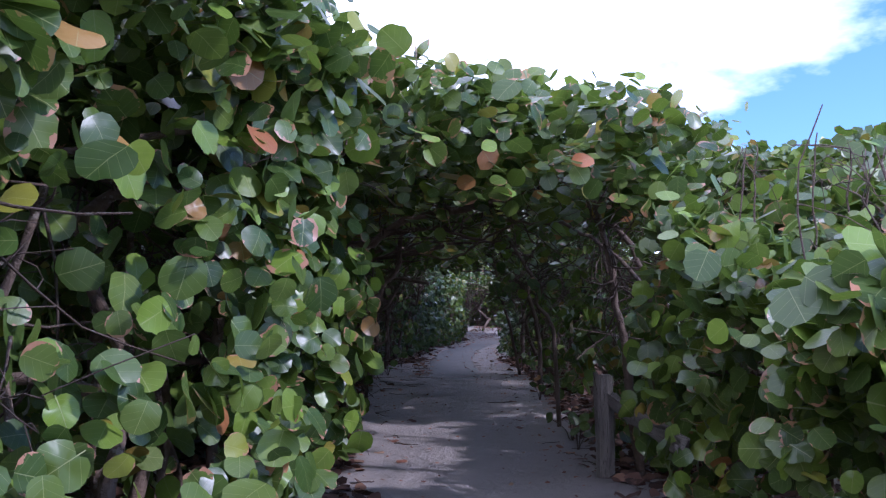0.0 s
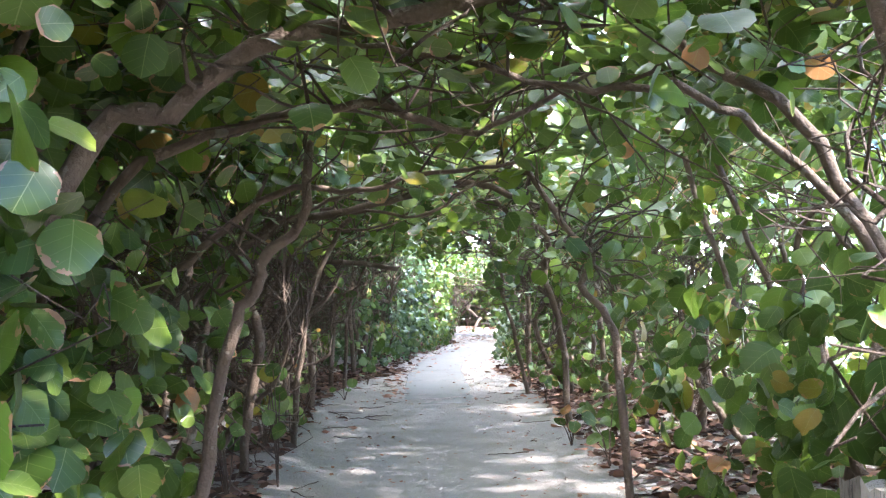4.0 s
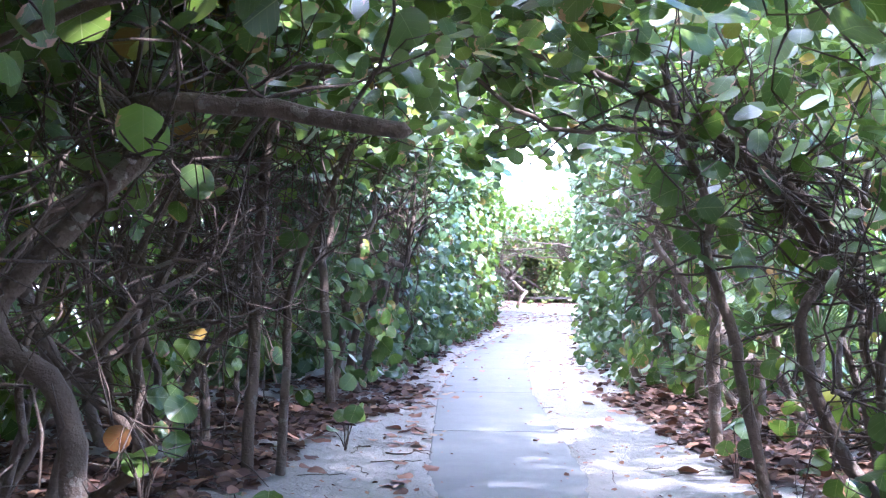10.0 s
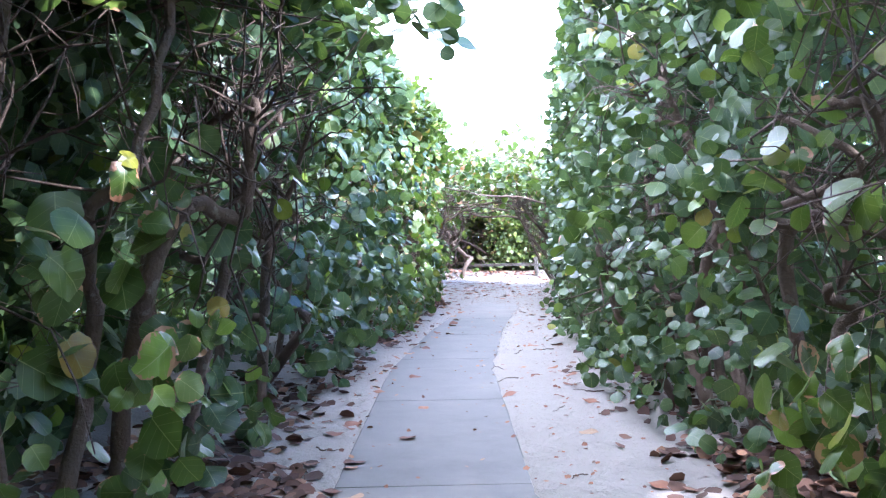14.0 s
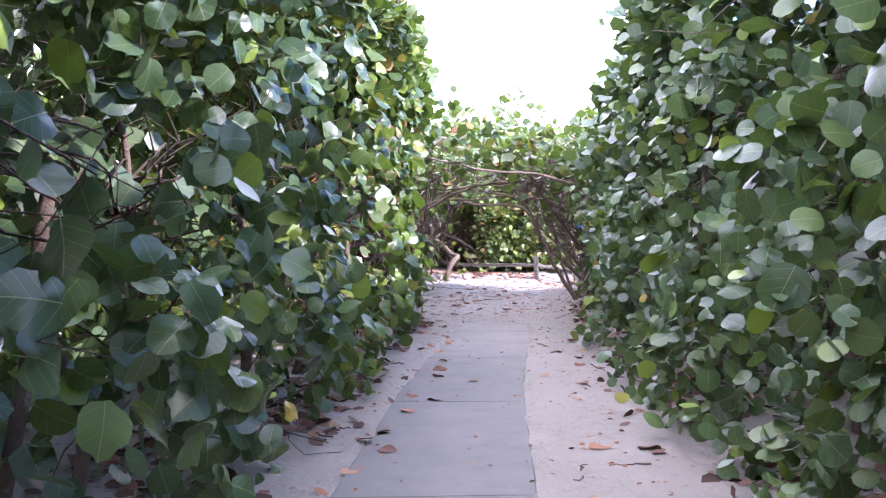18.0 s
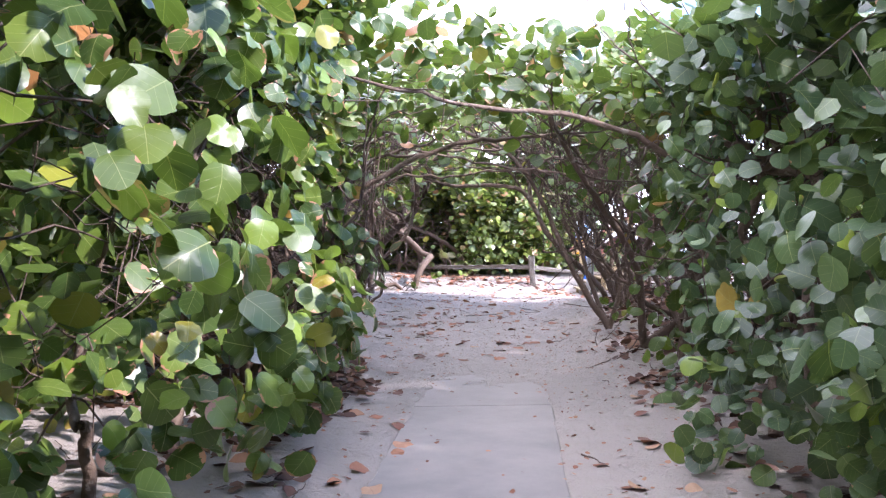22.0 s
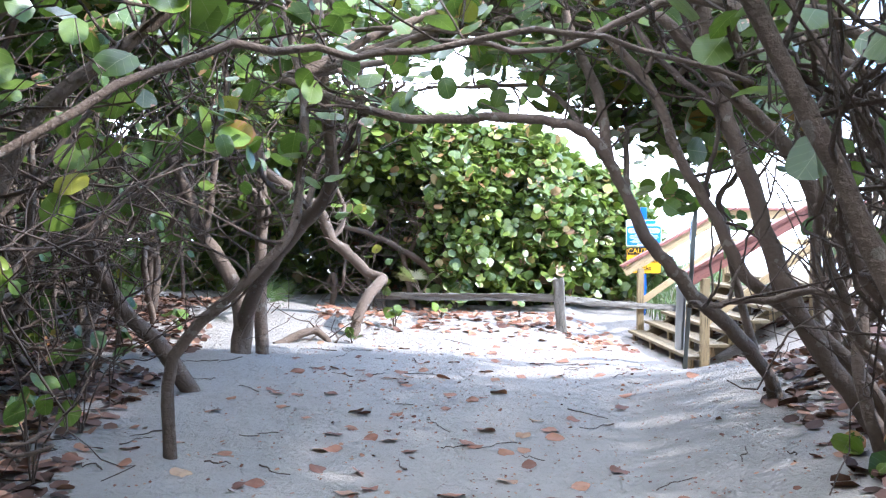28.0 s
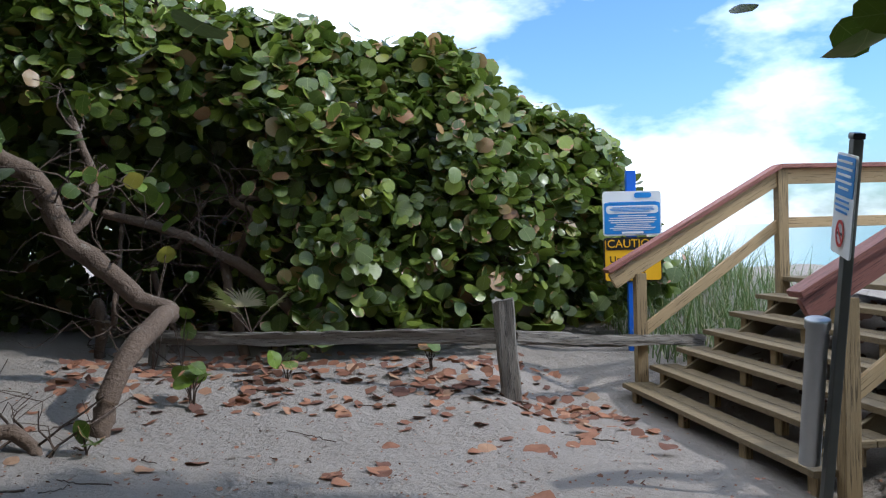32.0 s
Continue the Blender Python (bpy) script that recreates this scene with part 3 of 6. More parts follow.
def ground_z(x, y):
    x, y = np.asarray(x, float), np.asarray(y, float)
    d = np.abs(x - path_x(y))
    z = 0.018 + 0.014 * fbm(x, y, 3.1, 1.0) + 0.007 * fbm(x, y, 9.0, 2.0)
    z = z + np.clip((d - 1.0) * 0.05, 0, 0.12) + np.clip(d - 1.0, 0, 1) * 0.04 * fbm(x, y, 1.3, 4)
    # the slab lies bare from the tunnel's end to the clearing
    bare = np.clip((y - 19) / 6, 0, 1) * np.clip((45.6 - y) / 2.5, 0, 1)
    edge = SLAB + 0.02 + 0.05 * fbm(0.3 * x, y, 2.2, 3) + 0.022 * fbm(x, y, 9, 5) - 0.10 * (1 - bare)
    k = np.clip((edge - d) / 0.05, 0, 1)
    z = z - k * bare * 0.06
    # a bank on the seaward side before the clearing, a low slope behind the fence
    bank = np.clip((x - path_x(y) - 0.9) / 1.6, 0, 1) * np.clip((y - 41) / 4, 0, 1) * np.clip((56 - y) / 3, 0, 1)
    z = z + 0.34 * bank
    slope = np.clip((y - np.interp(x, (-10, 3, 5.3, 6.1, 8), (57.2, 57.5, 57.0, 58.75, 59.0))) / 1.6, 0, 1)
    z = z + 0.28 * slope
    flat = np.clip((x - 5.2) / 0.7, 0, 1) * np.clip((9.4 - x) / 0.6, 0, 1) * np.clip((y - 54.2) / 0.9, 0, 1) * np.clip((58.9 - y) / 0.5, 0, 1)
    z = z * (1 - flat) + flat * (-0.055 + 0.02 * fbm(x, y, 3.1, 1.0) + np.clip((x - 6.62) * 0.575, 0, 0.74))
    # the dune falls to the beach past the stairs
    s = 0.90 * (x - 9.5) + 0.42 * (y - 60)
    z = z + 0.35 * np.clip(s / 2 + 1, 0, 1) - 3.2 * np.clip((s - 2.5) / 22, 0, 1) - 2.5 * np.clip((s - 30) / 60, 0, 1)
    return z


def axis_steps(lo, a, b, hi, fine):
    inner = np.arange(a, b + fine / 2, fine)
    out = [a]
    st = fine
    while out[-1] > lo:
        st *= 1.45
        out.append(out[-1] - st)
    up = [inner[-1]]
    st = fine
    while up[-1] < hi:
        st *= 1.45
        up.append(up[-1] + st)
    return np.r_[out[:0:-1], inner, up[1:]]


gx, gy = axis_steps(-1500, -3.0, 7.5, 1500, 0.085), axis_steps(-1500, -2.0, 62.0, 1500, 0.13)
GX, GY = np.meshgrid(gx, gy)
GZ = ground_z(GX, GY)
n_x, n_y = len(gx), len(gy)
ii, jj = np.meshgrid(np.arange(n_y - 1), np.arange(n_x - 1), indexing="ij")
quads = np.stack([ii * n_x + jj, ii * n_x + jj + 1, (ii + 1) * n_x + jj + 1, (ii + 1) * n_x + jj], -1).reshape(-1)
ground = new("ground", raw_mesh("ground", np.stack([GX, GY, GZ], -1).reshape(-1, 3), quads, np.full(len(quads) // 4, 4), M_SAND))
tagged(ground, "pale grey beach sand, trodden and strewn with bits of bark", "sand", kind="structure")
sea = new("water", raw_mesh("water", np.array([(-200, 40, -3.0), (2500, -2500, -3.0), (2500, 2500, -3.0), (-200, 2500, -3.0)]), np.arange(4), [4], M_SEA))
tagged(sea, "pale turquoise sea out to the horizon", "sea", kind="structure")

# ---- concrete path: slabs with joints ----
walkway = thing("pavement", "narrow worn grey concrete path, sand drifted over its edges", "path", kind="structure")
JOINTS = [18.7 + 3.1 * k for k in range(11)]
for y0, y1 in zip(JOINTS[:-1], JOINTS[1:]):
    ys = np.linspace(y0 + 0.006, y1 - 0.006, 9)
    cx = path_x(ys)
    bm = bmesh.new()
    rows = []
    for x, y in zip(cx, ys):
        rows.append([bm.verts.new((x + dx, y, z)) for dx, z in ((-SLAB, -0.14), (-SLAB, -0.012), (-SLAB + 0.012, 0.0), (SLAB - 0.012, 0.0), (SLAB, -0.012), (SLAB, -0.14))])
    for a, b in zip(rows[:-1], rows[1:]):
        for k in range(5):
            bm.faces.new((a[k], b[k], b[k + 1], a[k + 1]))
    bm.faces.new(rows[0])
    bm.faces.new(rows[-1][::-1])
    bmesh.ops.recalc_face_normals(bm, faces=bm.faces[:])
    me = bpy.data.meshes.new("slab")
    bm.to_mesh(me)
    bm.free()
    me.materials.append(M_CONC)
    part("slab", me, walkway)


# ---- sea grape thicket ----
def jitter_normals(base, amount):
    n = base + rng.normal(0, amount, base.shape)
    return n / (np.linalg.norm(n, axis=1, keepdims=True) + 1e-9)


def sun_gap(p):
    """The ragged gap in the leaves through which the sun reaches the sand inside the tunnel's mouth."""
    q = p[:, :2] - p[:, 2:3] * np.array([to_sun.x, to_sun.y]) / to_sun.z
    edge = 0.30 * fbm(q[:, 0], q[:, 1], 2.6, 1.7) + 0.18 * fbm(q[:, 0], q[:, 1], 7.0, 4.1)
    return (p[:, 2] > 1.5) & (p[:, 0] > 0.6) & (np.abs(q[:, 0] + 0.42) < 0.62 + edge) & (np.abs(q[:, 1] - 10.2) < 2.2 + edge)


def clusters(pos, nrm, each, spread, size, turn=0.55):
    """Leaves in small rosettes round twig ends."""
    k = rng.integers(each[0], each[1] + 1, len(pos))
    p = np.repeat(pos, k, axis=0) + rng.normal(0, spread, (k.sum(), 3))
    n = jitter_normals(np.repeat(nrm, k, axis=0), turn)
    s = np.clip(size * rng.lognormal(0, 0.24, len(p)), 0.025, max(0.1, size * 1.3))
    ok = clear(p) & ~sun_gap(p)
    return p[ok], n[ok], s[ok]


def face_leaves(side, y0, y1, z0, z1, density, depth, face, size=0.066, gaps=-0.52):
    """Rosettes on the side of the thicket that faces the path. side: -1 left, 1 right."""
    count = rng.poisson(max(0.0, density) * (y1 - y0) * (z1 - z0))
    y, z = rng.uniform(y0, y1, count), rng.uniform(z0, z1, count)
    lump = 0.30 * fbm(y, z, 1.3, 2 + side) + 0.10 * fbm(y, z, 4.0, 5 - side)
    tuck = (0.30 if side < 0 else 0.05) * np.clip(1 - z / 0.7, 0, 1)
    x = face(y) + side * (np.abs(rng.normal(0, depth, count)) + 0.16 + lump + tuck * 0.6)
    keep = (0.7 * fbm(y, z, 1.5, 4 + side) + 0.7 * fbm(y, z, 2.9, 7 + side) + rng.normal(0, 0.28, count) > gaps) & (z < (left_top if side < 0 else right_top)(y))
    pos = np.stack([x, y, z], 1)[keep]
    nrm = np.tile([0.7, -0.45, 0.5] if side < 0 else [-0.42, -0.45, 0.62] if size < 0.06 else [-0.75, -0.35, 0.22], (len(pos), 1))
    return clusters(pos, nrm, (2, 5) if gaps < -0.3 else (3, 6), 0.066 if gaps < -0.3 else 0.08, size, 0.62 if size > 0.06 else 0.8)


def top_leaves(y0, y1, x0, x1, low, high, density, size=0.066, up=0.8):
    """Leaves through a roof layer: x0, x1, low, high may depend on y."""
    count = rng.poisson(density * (y1 - y0) * 3.0)
    y = rng.uniform(y0, y1, count)
    u = rng.random(count)
    a, b = x0(y), x1(y)
    x = a + (b - a) * u
    keep = rng.random(count) < np.clip(np.abs(b - a) / 3.0, 0.05, 1)
    x, y = x[keep], y[keep]
    lo, hi = low(x, y), high(x, y)
    z = lo + (hi - lo) * rng.beta(1.6, 0.9, len(x)) + 0.12 * fbm(x, y, 2.2, 3)
    return clusters(np.stack([x, y, z], 1), np.tile([0.0, -0.25, up], (len(x), 1)), (2, 5), 0.075, size, 0.6)


SINGLE = [raw_mesh("leaf", p, np.concatenate([np.array(f) for f in fs]), [len(f) for f in fs], M_LEAF1, uv)
          for p, fs, uv in (leaf_shape(22, 2, f, d, w, s, True, b) for f, d, w, s, b in ((0.12, 0.12, 0.07, 11, 0), (0.03, 0.22, 0.10, 12, 0.06), (-0.14, 0.16, 0.08, 13, 0), (0.07, 0.24, 0.12, 14, 0.25), (0.2, 0.06, 0.06, 15, 0.1), (-0.06, 0.26, 0.12, 16, 0.36)))]
SINGLE_B = [m.copy() for m in SINGLE]
for m_ in SINGLE_B:
    m_.materials[0] = M_LEAFB1


SINGLE_D = [m.copy() for m in SINGLE]
for m_ in SINGLE_D:
    m_.materials[0] = M_LEAFD1


def single_leaves(parent, pos, nrm, size, meshes, limit):
    """The leaves nearest to the path, each a part of its own."""
    pick = rng.permutation(len(pos))[:limit]
    a, b, n = frames(nrm[pick], np.pi + rng.normal(0, 0.9, len(pick)))
    for k, i in enumerate(pick):
        ob = new("leaf", meshes[k % len(meshes)])
        ob.parent = parent
        m = Matrix((a[k] * size[i], b[k] * size[i], n[k] * size[i])).transposed().to_4x4()
        m.translation = pos[i]
        ob.matrix_basis = m
    return pick


def stem(x, y, reach, height, r, lean_y=0.0, wig=0.18):
    """A crooked stem from the ground that leans by reach and rises to height."""
    n = 6
    f = np.linspace(0, 1, n)
    px = x + reach * f**1.7 + np.r_[0, rng.normal(0, wig, n - 1)] * np.r_[0, 1, 1, 1, 1, 1] * 0.8
    py = y + lean_y * f + np.r_[0, rng.normal(0, wig, n - 1)]
    pz = np.r_[-0.06, np.sort(rng.uniform(0.15, 1, n - 2)) * height, height] + ground_z(x, y) * (1 - f)
    low = (np.abs(px - way_x(py)) < 0.9) & (pz < 2.25)
    px = np.where(low, way_x(py) + 0.95 * np.sign(x - way_x(y)), px)
    return limb(np.stack([px, py, pz], 1), r, r * 0.4, 5, 0.01)


def roof_under(y):
    """How high bare wood may rise."""
    return np.interp(y, (0, 5, 7, 10, 26, 40, 43, 46, 50, 52), (1.9, 2.4, 2.8, 3.3, 3.5, 3.3, 2.95, 3.1, 4.0, 9))


def grow(start, way, length, r, depth=2, spread=0.55, lift=0.10, level=0):
    """A crooked limb that forks again and again: rows of (points, radii, level)."""
    p, d, knots = np.array(start, float), np.array(way, float), [np.array(start, float)]
    d /= np.linalg.norm(d)
    side = np.sign(p[0] - way_x(p[1]))
    for _ in range(5):
        d = d + rng.normal(0, 0.24, 3) + (0, 0, lift)
        d /= np.linalg.norm(d)
        q = p + d * length / 5
        if q[1] < 54 and abs(q[0] - way_x(q[1])) < 0.95 and q[2] < 2.25:
            if q[2] > 1.7:
                q[2] = 2.28
            else:
                q[0] = way_x(q[1]) + side * 0.97
        top = roof_under(q[1])
        if q[2] > top:
            q[2], d[2] = top - rng.uniform(0, 0.1), -0.1 * abs(d[2])
        q[2] = max(q[2], 0.12) if level else q[2]
        p = q
        knots.append(p)
    line = smooth_line(knots, 3 if level < 2 else 1, 0.008)
    taper = np.linspace(1, 0.66, len(line)) * (1 + 0.08 * rng.standard_normal(len(line)))
    out = [(line, np.maximum(r * taper, 0.003), level)]
    if level < depth:
        for k in range(rng.integers(2, 4)):
            at = knots[-1] if k < 2 else knots[rng.integers(2, 5)]
            out += grow(at, d + rng.normal(0, spread, 3), length * rng.uniform(0.5, 0.85), r * rng.uniform(0.42, 0.66), depth, spread, lift, level + 1)
    return out


def grown_parts(ob, rows, name="stem"):
    """Adds a grown limb: its stem, its branches on that, and gives back the twigs."""
    line = rows[0]
    main = part(name, tubes(name, [line[:2]], M_BARK, 7), ob)
    for row in rows[1:]:
        if row[2] == 1 and row[0][:, 2].min() > 0.5:
            part("branch", tubes("branch", [row[:2]], M_BARK, 6), main)
    return [row[:2] for row in rows if row[2] > 1 and row[0][:, 2].min() > 0.7]


def branchlets(lines, count, length, r, up=0.3):
    """Thin crooked twigs that leave given stems."""
    out = []
    for _ in range(count):
        p, rad = lines[rng.integers(len(lines))]
        i = rng.integers(max(1, len(p) // 2), len(p))
        d = rng.normal(0, 1, 3) + (0, 0, up)
        d /= np.linalg.norm(d)
        ln = length * rng.uniform(0.5, 1.3)
        k = [p[i], p[i] + d * ln * 0.35 + rng.normal(0, 0.05, 3), p[i] + d * ln * 0.7 + rng.normal(0, 0.10, 3), p[i] + d * ln + rng.normal(0, 0.14, 3)]
        k = [np.array((q[0], q[1], max(q[2], 0.05))) for q in k]
        ka = np.array(k[1:])
        if clear(ka, 0.85 if ka[0, 1] < 49 else 1.35, 2.15).all() and (ka[:, 2] < roof_under(ka[:, 1])).all():
            out.append(limb(k, min(r, rad[i] * 0.6), r * 0.35, 2, 0.006))
    return out


def gather(sets):
    sets = [s for s in sets if len(s[0])]
    if not sets:
        return np.zeros((0, 3)), np.zeros((0, 3)), np.zeros(0)
    return tuple(np.concatenate([s[k] for s in sets]) for k in range(3))


def shrub(side, y0, y1, face_density, inside, single=70, shade=False, roof=None, stems=5, label=None, crown=110, twigs=60, back=1.0, arches=0, vases=0, sun_tint=False):
    """A stretch of thicket on one side: stems, twigs, leaves on the near face, on top and behind."""
    face = left_x if side < 0 else right_x
    top = left_top if side < 0 else right_top
    mid = (y0 + y1) / 2
    h = float(top(mid))
    ob = thing("sea_grape_bush", label or "sea grape bush with round leathery leaves along a sandy path", "bush", "sea grape thicket")
    # shaded hedges take the blue shade tint, sunlit ones the yellower greens
    mats = (M_LEAFB, SINGLE_B) if shade and not sun_tint else (M_LEAF, SINGLE)
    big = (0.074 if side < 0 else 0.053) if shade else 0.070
    near = face_leaves(side, y0, y1, 0.06, h + 0.3, ((19 if side < 0 else 44) if shade else 24) * face_density, 0.15, face, big, (-0.06 if side < 0 else -0.25) if shade else -0.3)
    ob_leaves = single_leaves(ob, *near, mats[1], min(single, len(near[0])))
    rest = np.ones(len(near[0]), bool)
    rest[ob_leaves] = False
    near_sets = [tuple(a[rest] for a in near)]
    sets = []
    if face_density > 0.3:
        near_sets.append(face_leaves(side, y0, y1, 0.1, h + 0.3, ((4 if side < 0 else 9) if shade else 9) * face_density, 0.25, lambda y: face(y) + side * 0.38, big, -0.2 if shade else -0.52))
        deep = face_leaves(side, y0, y1, 0.0, h + 0.2, (8 if side < 0 else 12) * face_density, 0.25, lambda y: face(y) + side * 0.8, 0.08)
        sets.append(deep)
    out = inside
    # the far side of the thicket, which keeps the light out
    count = int((120 if shade else 70) * (y1 - y0) * h * back)
    y, z = rng.uniform(y0 - 0.2, y1 + 0.2, count), rng.uniform(0.0, h, count)
    x = face(y) + side * (out + rng.uniform(0, 1.2, count) + 0.2 * fbm(y, z, 1.2, 8))
    sets.append(clusters(np.stack([x, y, z], 1), np.tile([side * 0.6, 0.0, 0.6], (count, 1)), (1, 3), 0.09, 0.078, 0.8))
    # its crown
    sets.append(top_leaves(y0, y1, face, lambda y: face(y) + side * (out + 0.9),
                           lambda x, y: top(y) - 0.5 - 0.10 * np.abs(x - face(y)), lambda x, y: top(y) + 0.10 * fbm(x, y, 1.1, 1), crown * (0.45 if crown > 150 else 1), 0.105 if crown > 150 else 0.066))
    if roof and side < 0 and 8 < y0 < 23:
        # the thick lid over the tunnel
        sets.append(top_leaves(y0, y1, lambda y: path_x(y) + 0.9, lambda y: face(y) - 0.6, lambda x, y: 3.1 + 0 * x, lambda x, y: 3.65 + 0.1 * fbm(x, y, 1.1, 1), 12 if y0 < 11 else 24 if y0 < 15 else 38, 0.1))
    if roof:
        lo, hi, dens = roof
        dens = dens * (1.6 if y0 < 11 else 0.85 if side < 0 else 0.75)
        mid_x = lambda y: path_x(y) + side * -0.15
        near_sets.append(top_leaves(max(y0, 6.3 if side < 0 else 6.7), y1, mid_x, lambda y: face(y) + side * 0.4,
                               lambda x, y: lo - 0.10 * (x - path_x(y)) ** 2 + 0.12 * fbm(x, y, 1.4, 6), lambda x, y: np.minimum(hi, (2.75 if side > 0 else 2.9) + 0.30 * np.clip(y - 5.9, 0, 9)) + 0.15 * fbm(x, y, 0.9, 2), dens))
    part("outer_foliage", leaf_cloud("outer_foliage", *near_sets.pop(0), mats[0], LEAVES_NEAR), ob, kind="stuff")
    if near_sets:
        part("foliage", leaf_cloud("foliage", *gather(near_sets), mats[0]), ob, kind="stuff")
    part("inner_foliage", leaf_cloud("inner_foliage", *gather(sets), mats[0], LEAVES_MID if y1 < 9 else LEAVES_FAR), ob, kind="stuff")
    lines = []
    for k in range(stems):
        sx = float(face(mid)) + side * rng.uniform(1.0 if face_density > 0.7 else 0.6, max(1.05, out * 0.8))
        sy = y0 + (k + rng.uniform(0.2, 0.8)) * (y1 - y0) / stems
        reach = -side * rng.uniform(0.2, 0.9 if roof else 0.4) * (0.2 if face_density > 0.7 else 1)
        lines.append(stem(sx, sy, reach, min(h - 0.4, rng.uniform(1.9, 3.0)), rng.uniform(0.028, 0.06), rng.normal(0, 0.4)))
    for k in range(arches):
        ya = rng.uniform(y0, y1)
        za = rng.uniform(2.2, 3.3 if ya < 40 or ya > 48 else 2.75)
        xa = float(face(ya)) + side * 0.7
        xe = float(path_x(ya)) - side * rng.uniform(-0.6, 1.6)
        xs = np.linspace(xa, xe, 6)
        zs = np.r_[rng.uniform(0.9, 1.5), za * 0.82, za - 0.12, za, za + 0.05, za + rng.uniform(-0.1, 0.5 if ya < 40 else 0.15)]
        pts = np.stack([xs, ya + np.cumsum(rng.normal(0, 0.18, 6)), zs + np.r_[0, rng.normal(0, 0.09, 5)]], 1)
        pts[:, 2] = np.where(np.abs(xs - way_x(ya)) < 0.9, np.maximum(pts[:, 2], 2.25), pts[:, 2])
        lines.append(limb(pts, rng.uniform(0.018, 0.038), 0.012, 5, 0.012))
    for ln in lines:
        part("stem", tubes("stem", [ln], M_BARK, 7), ob)
    fine = []
    for k in range(vases):
        vx = float(face(mid)) + side * rng.uniform(0.35, 1.5)
        vy = y0 + (k + rng.uniform(0.2, 0.8)) * (y1 - y0) / vases
        for _ in range(rng.integers(3, 5)):
            fork = grow((vx + rng.normal(0, 0.07), vy + rng.normal(0, 0.07), float(ground_z(vx, vy)) - 0.06), (-side * rng.uniform(-0.35, 0.75), rng.normal(0, 0.4), 1.0), rng.uniform(1.1, 1.7), rng.uniform(0.022, 0.042), 3)
            fine += grown_parts(ob, fork)
            lines += [row[:2] for row in fork if row[2] < 2]
    tw = branchlets(lines, twigs, 0.9, 0.011)
    tw += branchlets(tw or lines, twigs, 0.5, 0.006) + fine
    part("brushwood", tubes("brushwood", tw, M_TWIG, 3), ob, kind="stuff")
    return rebase(ob, (float(face(mid)) + side * 1.0, mid, 0))


FULL = "sea grape bush dense with round leathery green leaves, some edged brown"
SHADY = "sea grape bush of crooked bare stems shading leaf litter, leaves overhead"
TALL = "tall sea grape hedge of round leaves, coloured for the light on them, beside the concrete path"
# before the tunnel
for y0, y1 in ((-3.5, -0.2), (-0.2, 2.6), (2.6, 5.4)):
    shrub(-1, y0, y1, 0.95, 1.6, 200, label=FULL, stems=4, twigs=40)
for y0, y1 in ((-3.5, 0.5), (0.5, 3.4), (3.4, 6.0)):
    shrub(1, y0, y1, 0.95, 1.6, 200, label=FULL, stems=4, twigs=40)
# bare shoots that stand out of the bushes before the tunnel
shoots = thing("bare_shoots", "thin bare upright shoots standing out of sea grape bushes", "twigs")
for x, y, z, h in ((2.0, 5.2, 1.9, 0.75), (2.15, 5.5, 2.0, 0.55), (1.85, 5.6, 2.05, 0.45), (1.75, 5.7, 2.1, 0.4), (2.3, 4.8, 1.75, 0.6), (-0.75, 5.6, 2.75, 0.5), (-0.6, 5.8, 2.8, 0.42), (-0.95, 5.2, 2.7, 0.55)):
    part("shoot", tubes("shoot", [limb([(x, y, z - 0.3), (x + rng.normal(0, 0.03), y, z + h * 0.4), (x + rng.normal(0, 0.07), y, z + h)], 0.007, 0.004, 4, 0.006)], M_TWIG, 5), shoots)
rebase(shoots, (1.9, 5.4, 1.6))
# deeper thicket beyond, seen only through gaps
for side, y1, n in ((-1, 63.0, 12000), (1, 45.0, 7500)):
    face = left_x if side < 0 else right_x
    y, z = rng.uniform(-5, y1, n), rng.uniform(0, 3.3, n)
    z = np.where(y < 5, z * (0.8 if side < 0 else 0.55), z)
    x = face(y) + side * rng.uniform(3.3, 4.6, n)
    some = (y < 12) | (y > 27) | (z < 0.9) | (side < 0)
    x, y, z, n = x[some], y[some], z[some], int(some.sum())
    far = leaf_cloud("sea_grape_thicket", np.stack([x, y, z], 1), jitter_normals(np.tile([-side * 0.7, 0, 0.5], (n, 1)), 0.6), 0.11 * rng.lognormal(0, 0.2, n), M_LEAF, LEAVES_FAR)
    tagged(new("sea_grape_thicket", far), "deep sea grape thicket behind the bushes along the path", "thicket", kind="stuff")
# unseen thicket behind the start, added to keep light off the first bushes
for side in (-1, 1):
    n = 5000
    y = rng.uniform(-26, -3.0, n)
    x = (left_x if side < 0 else right_x)(y) + side * rng.uniform(0.3, 2.6, n)
    z = rng.uniform(0, 1, n) * (left_top if side < 0 else right_top)(y)
    far = leaf_cloud("sea_grape_thicket", np.stack([x, y, z], 1), jitter_normals(np.tile([-side * 0.6, 0, 0.6], (n, 1)), 0.6), 0.13 * rng.lognormal(0, 0.2, n), M_LEAF, LEAVES_FAR)
    tagged(new("sea_grape_thicket", far), "unseen sea grape thicket behind the start of the path, added to hold back light", "thicket", kind="stuff")
n = 2600
x, y, z = rng.uniform(-5.5, -1.6, n), rng.uniform(52, 63, n), rng.uniform(0, 3.4, n)
far = leaf_cloud("sea_grape_thicket", np.stack([x, y, z], 1), jitter_normals(np.tile([0.4, -0.7, 0.5], (n, 1)), 0.6), 0.12 * rng.lognormal(0, 0.2, n), M_LEAF, LEAVES_FAR)
tagged(new("sea_grape_thicket", far), "deep dark sea grape thicket inland of the clearing", "thicket", kind="stuff")
n = 6500
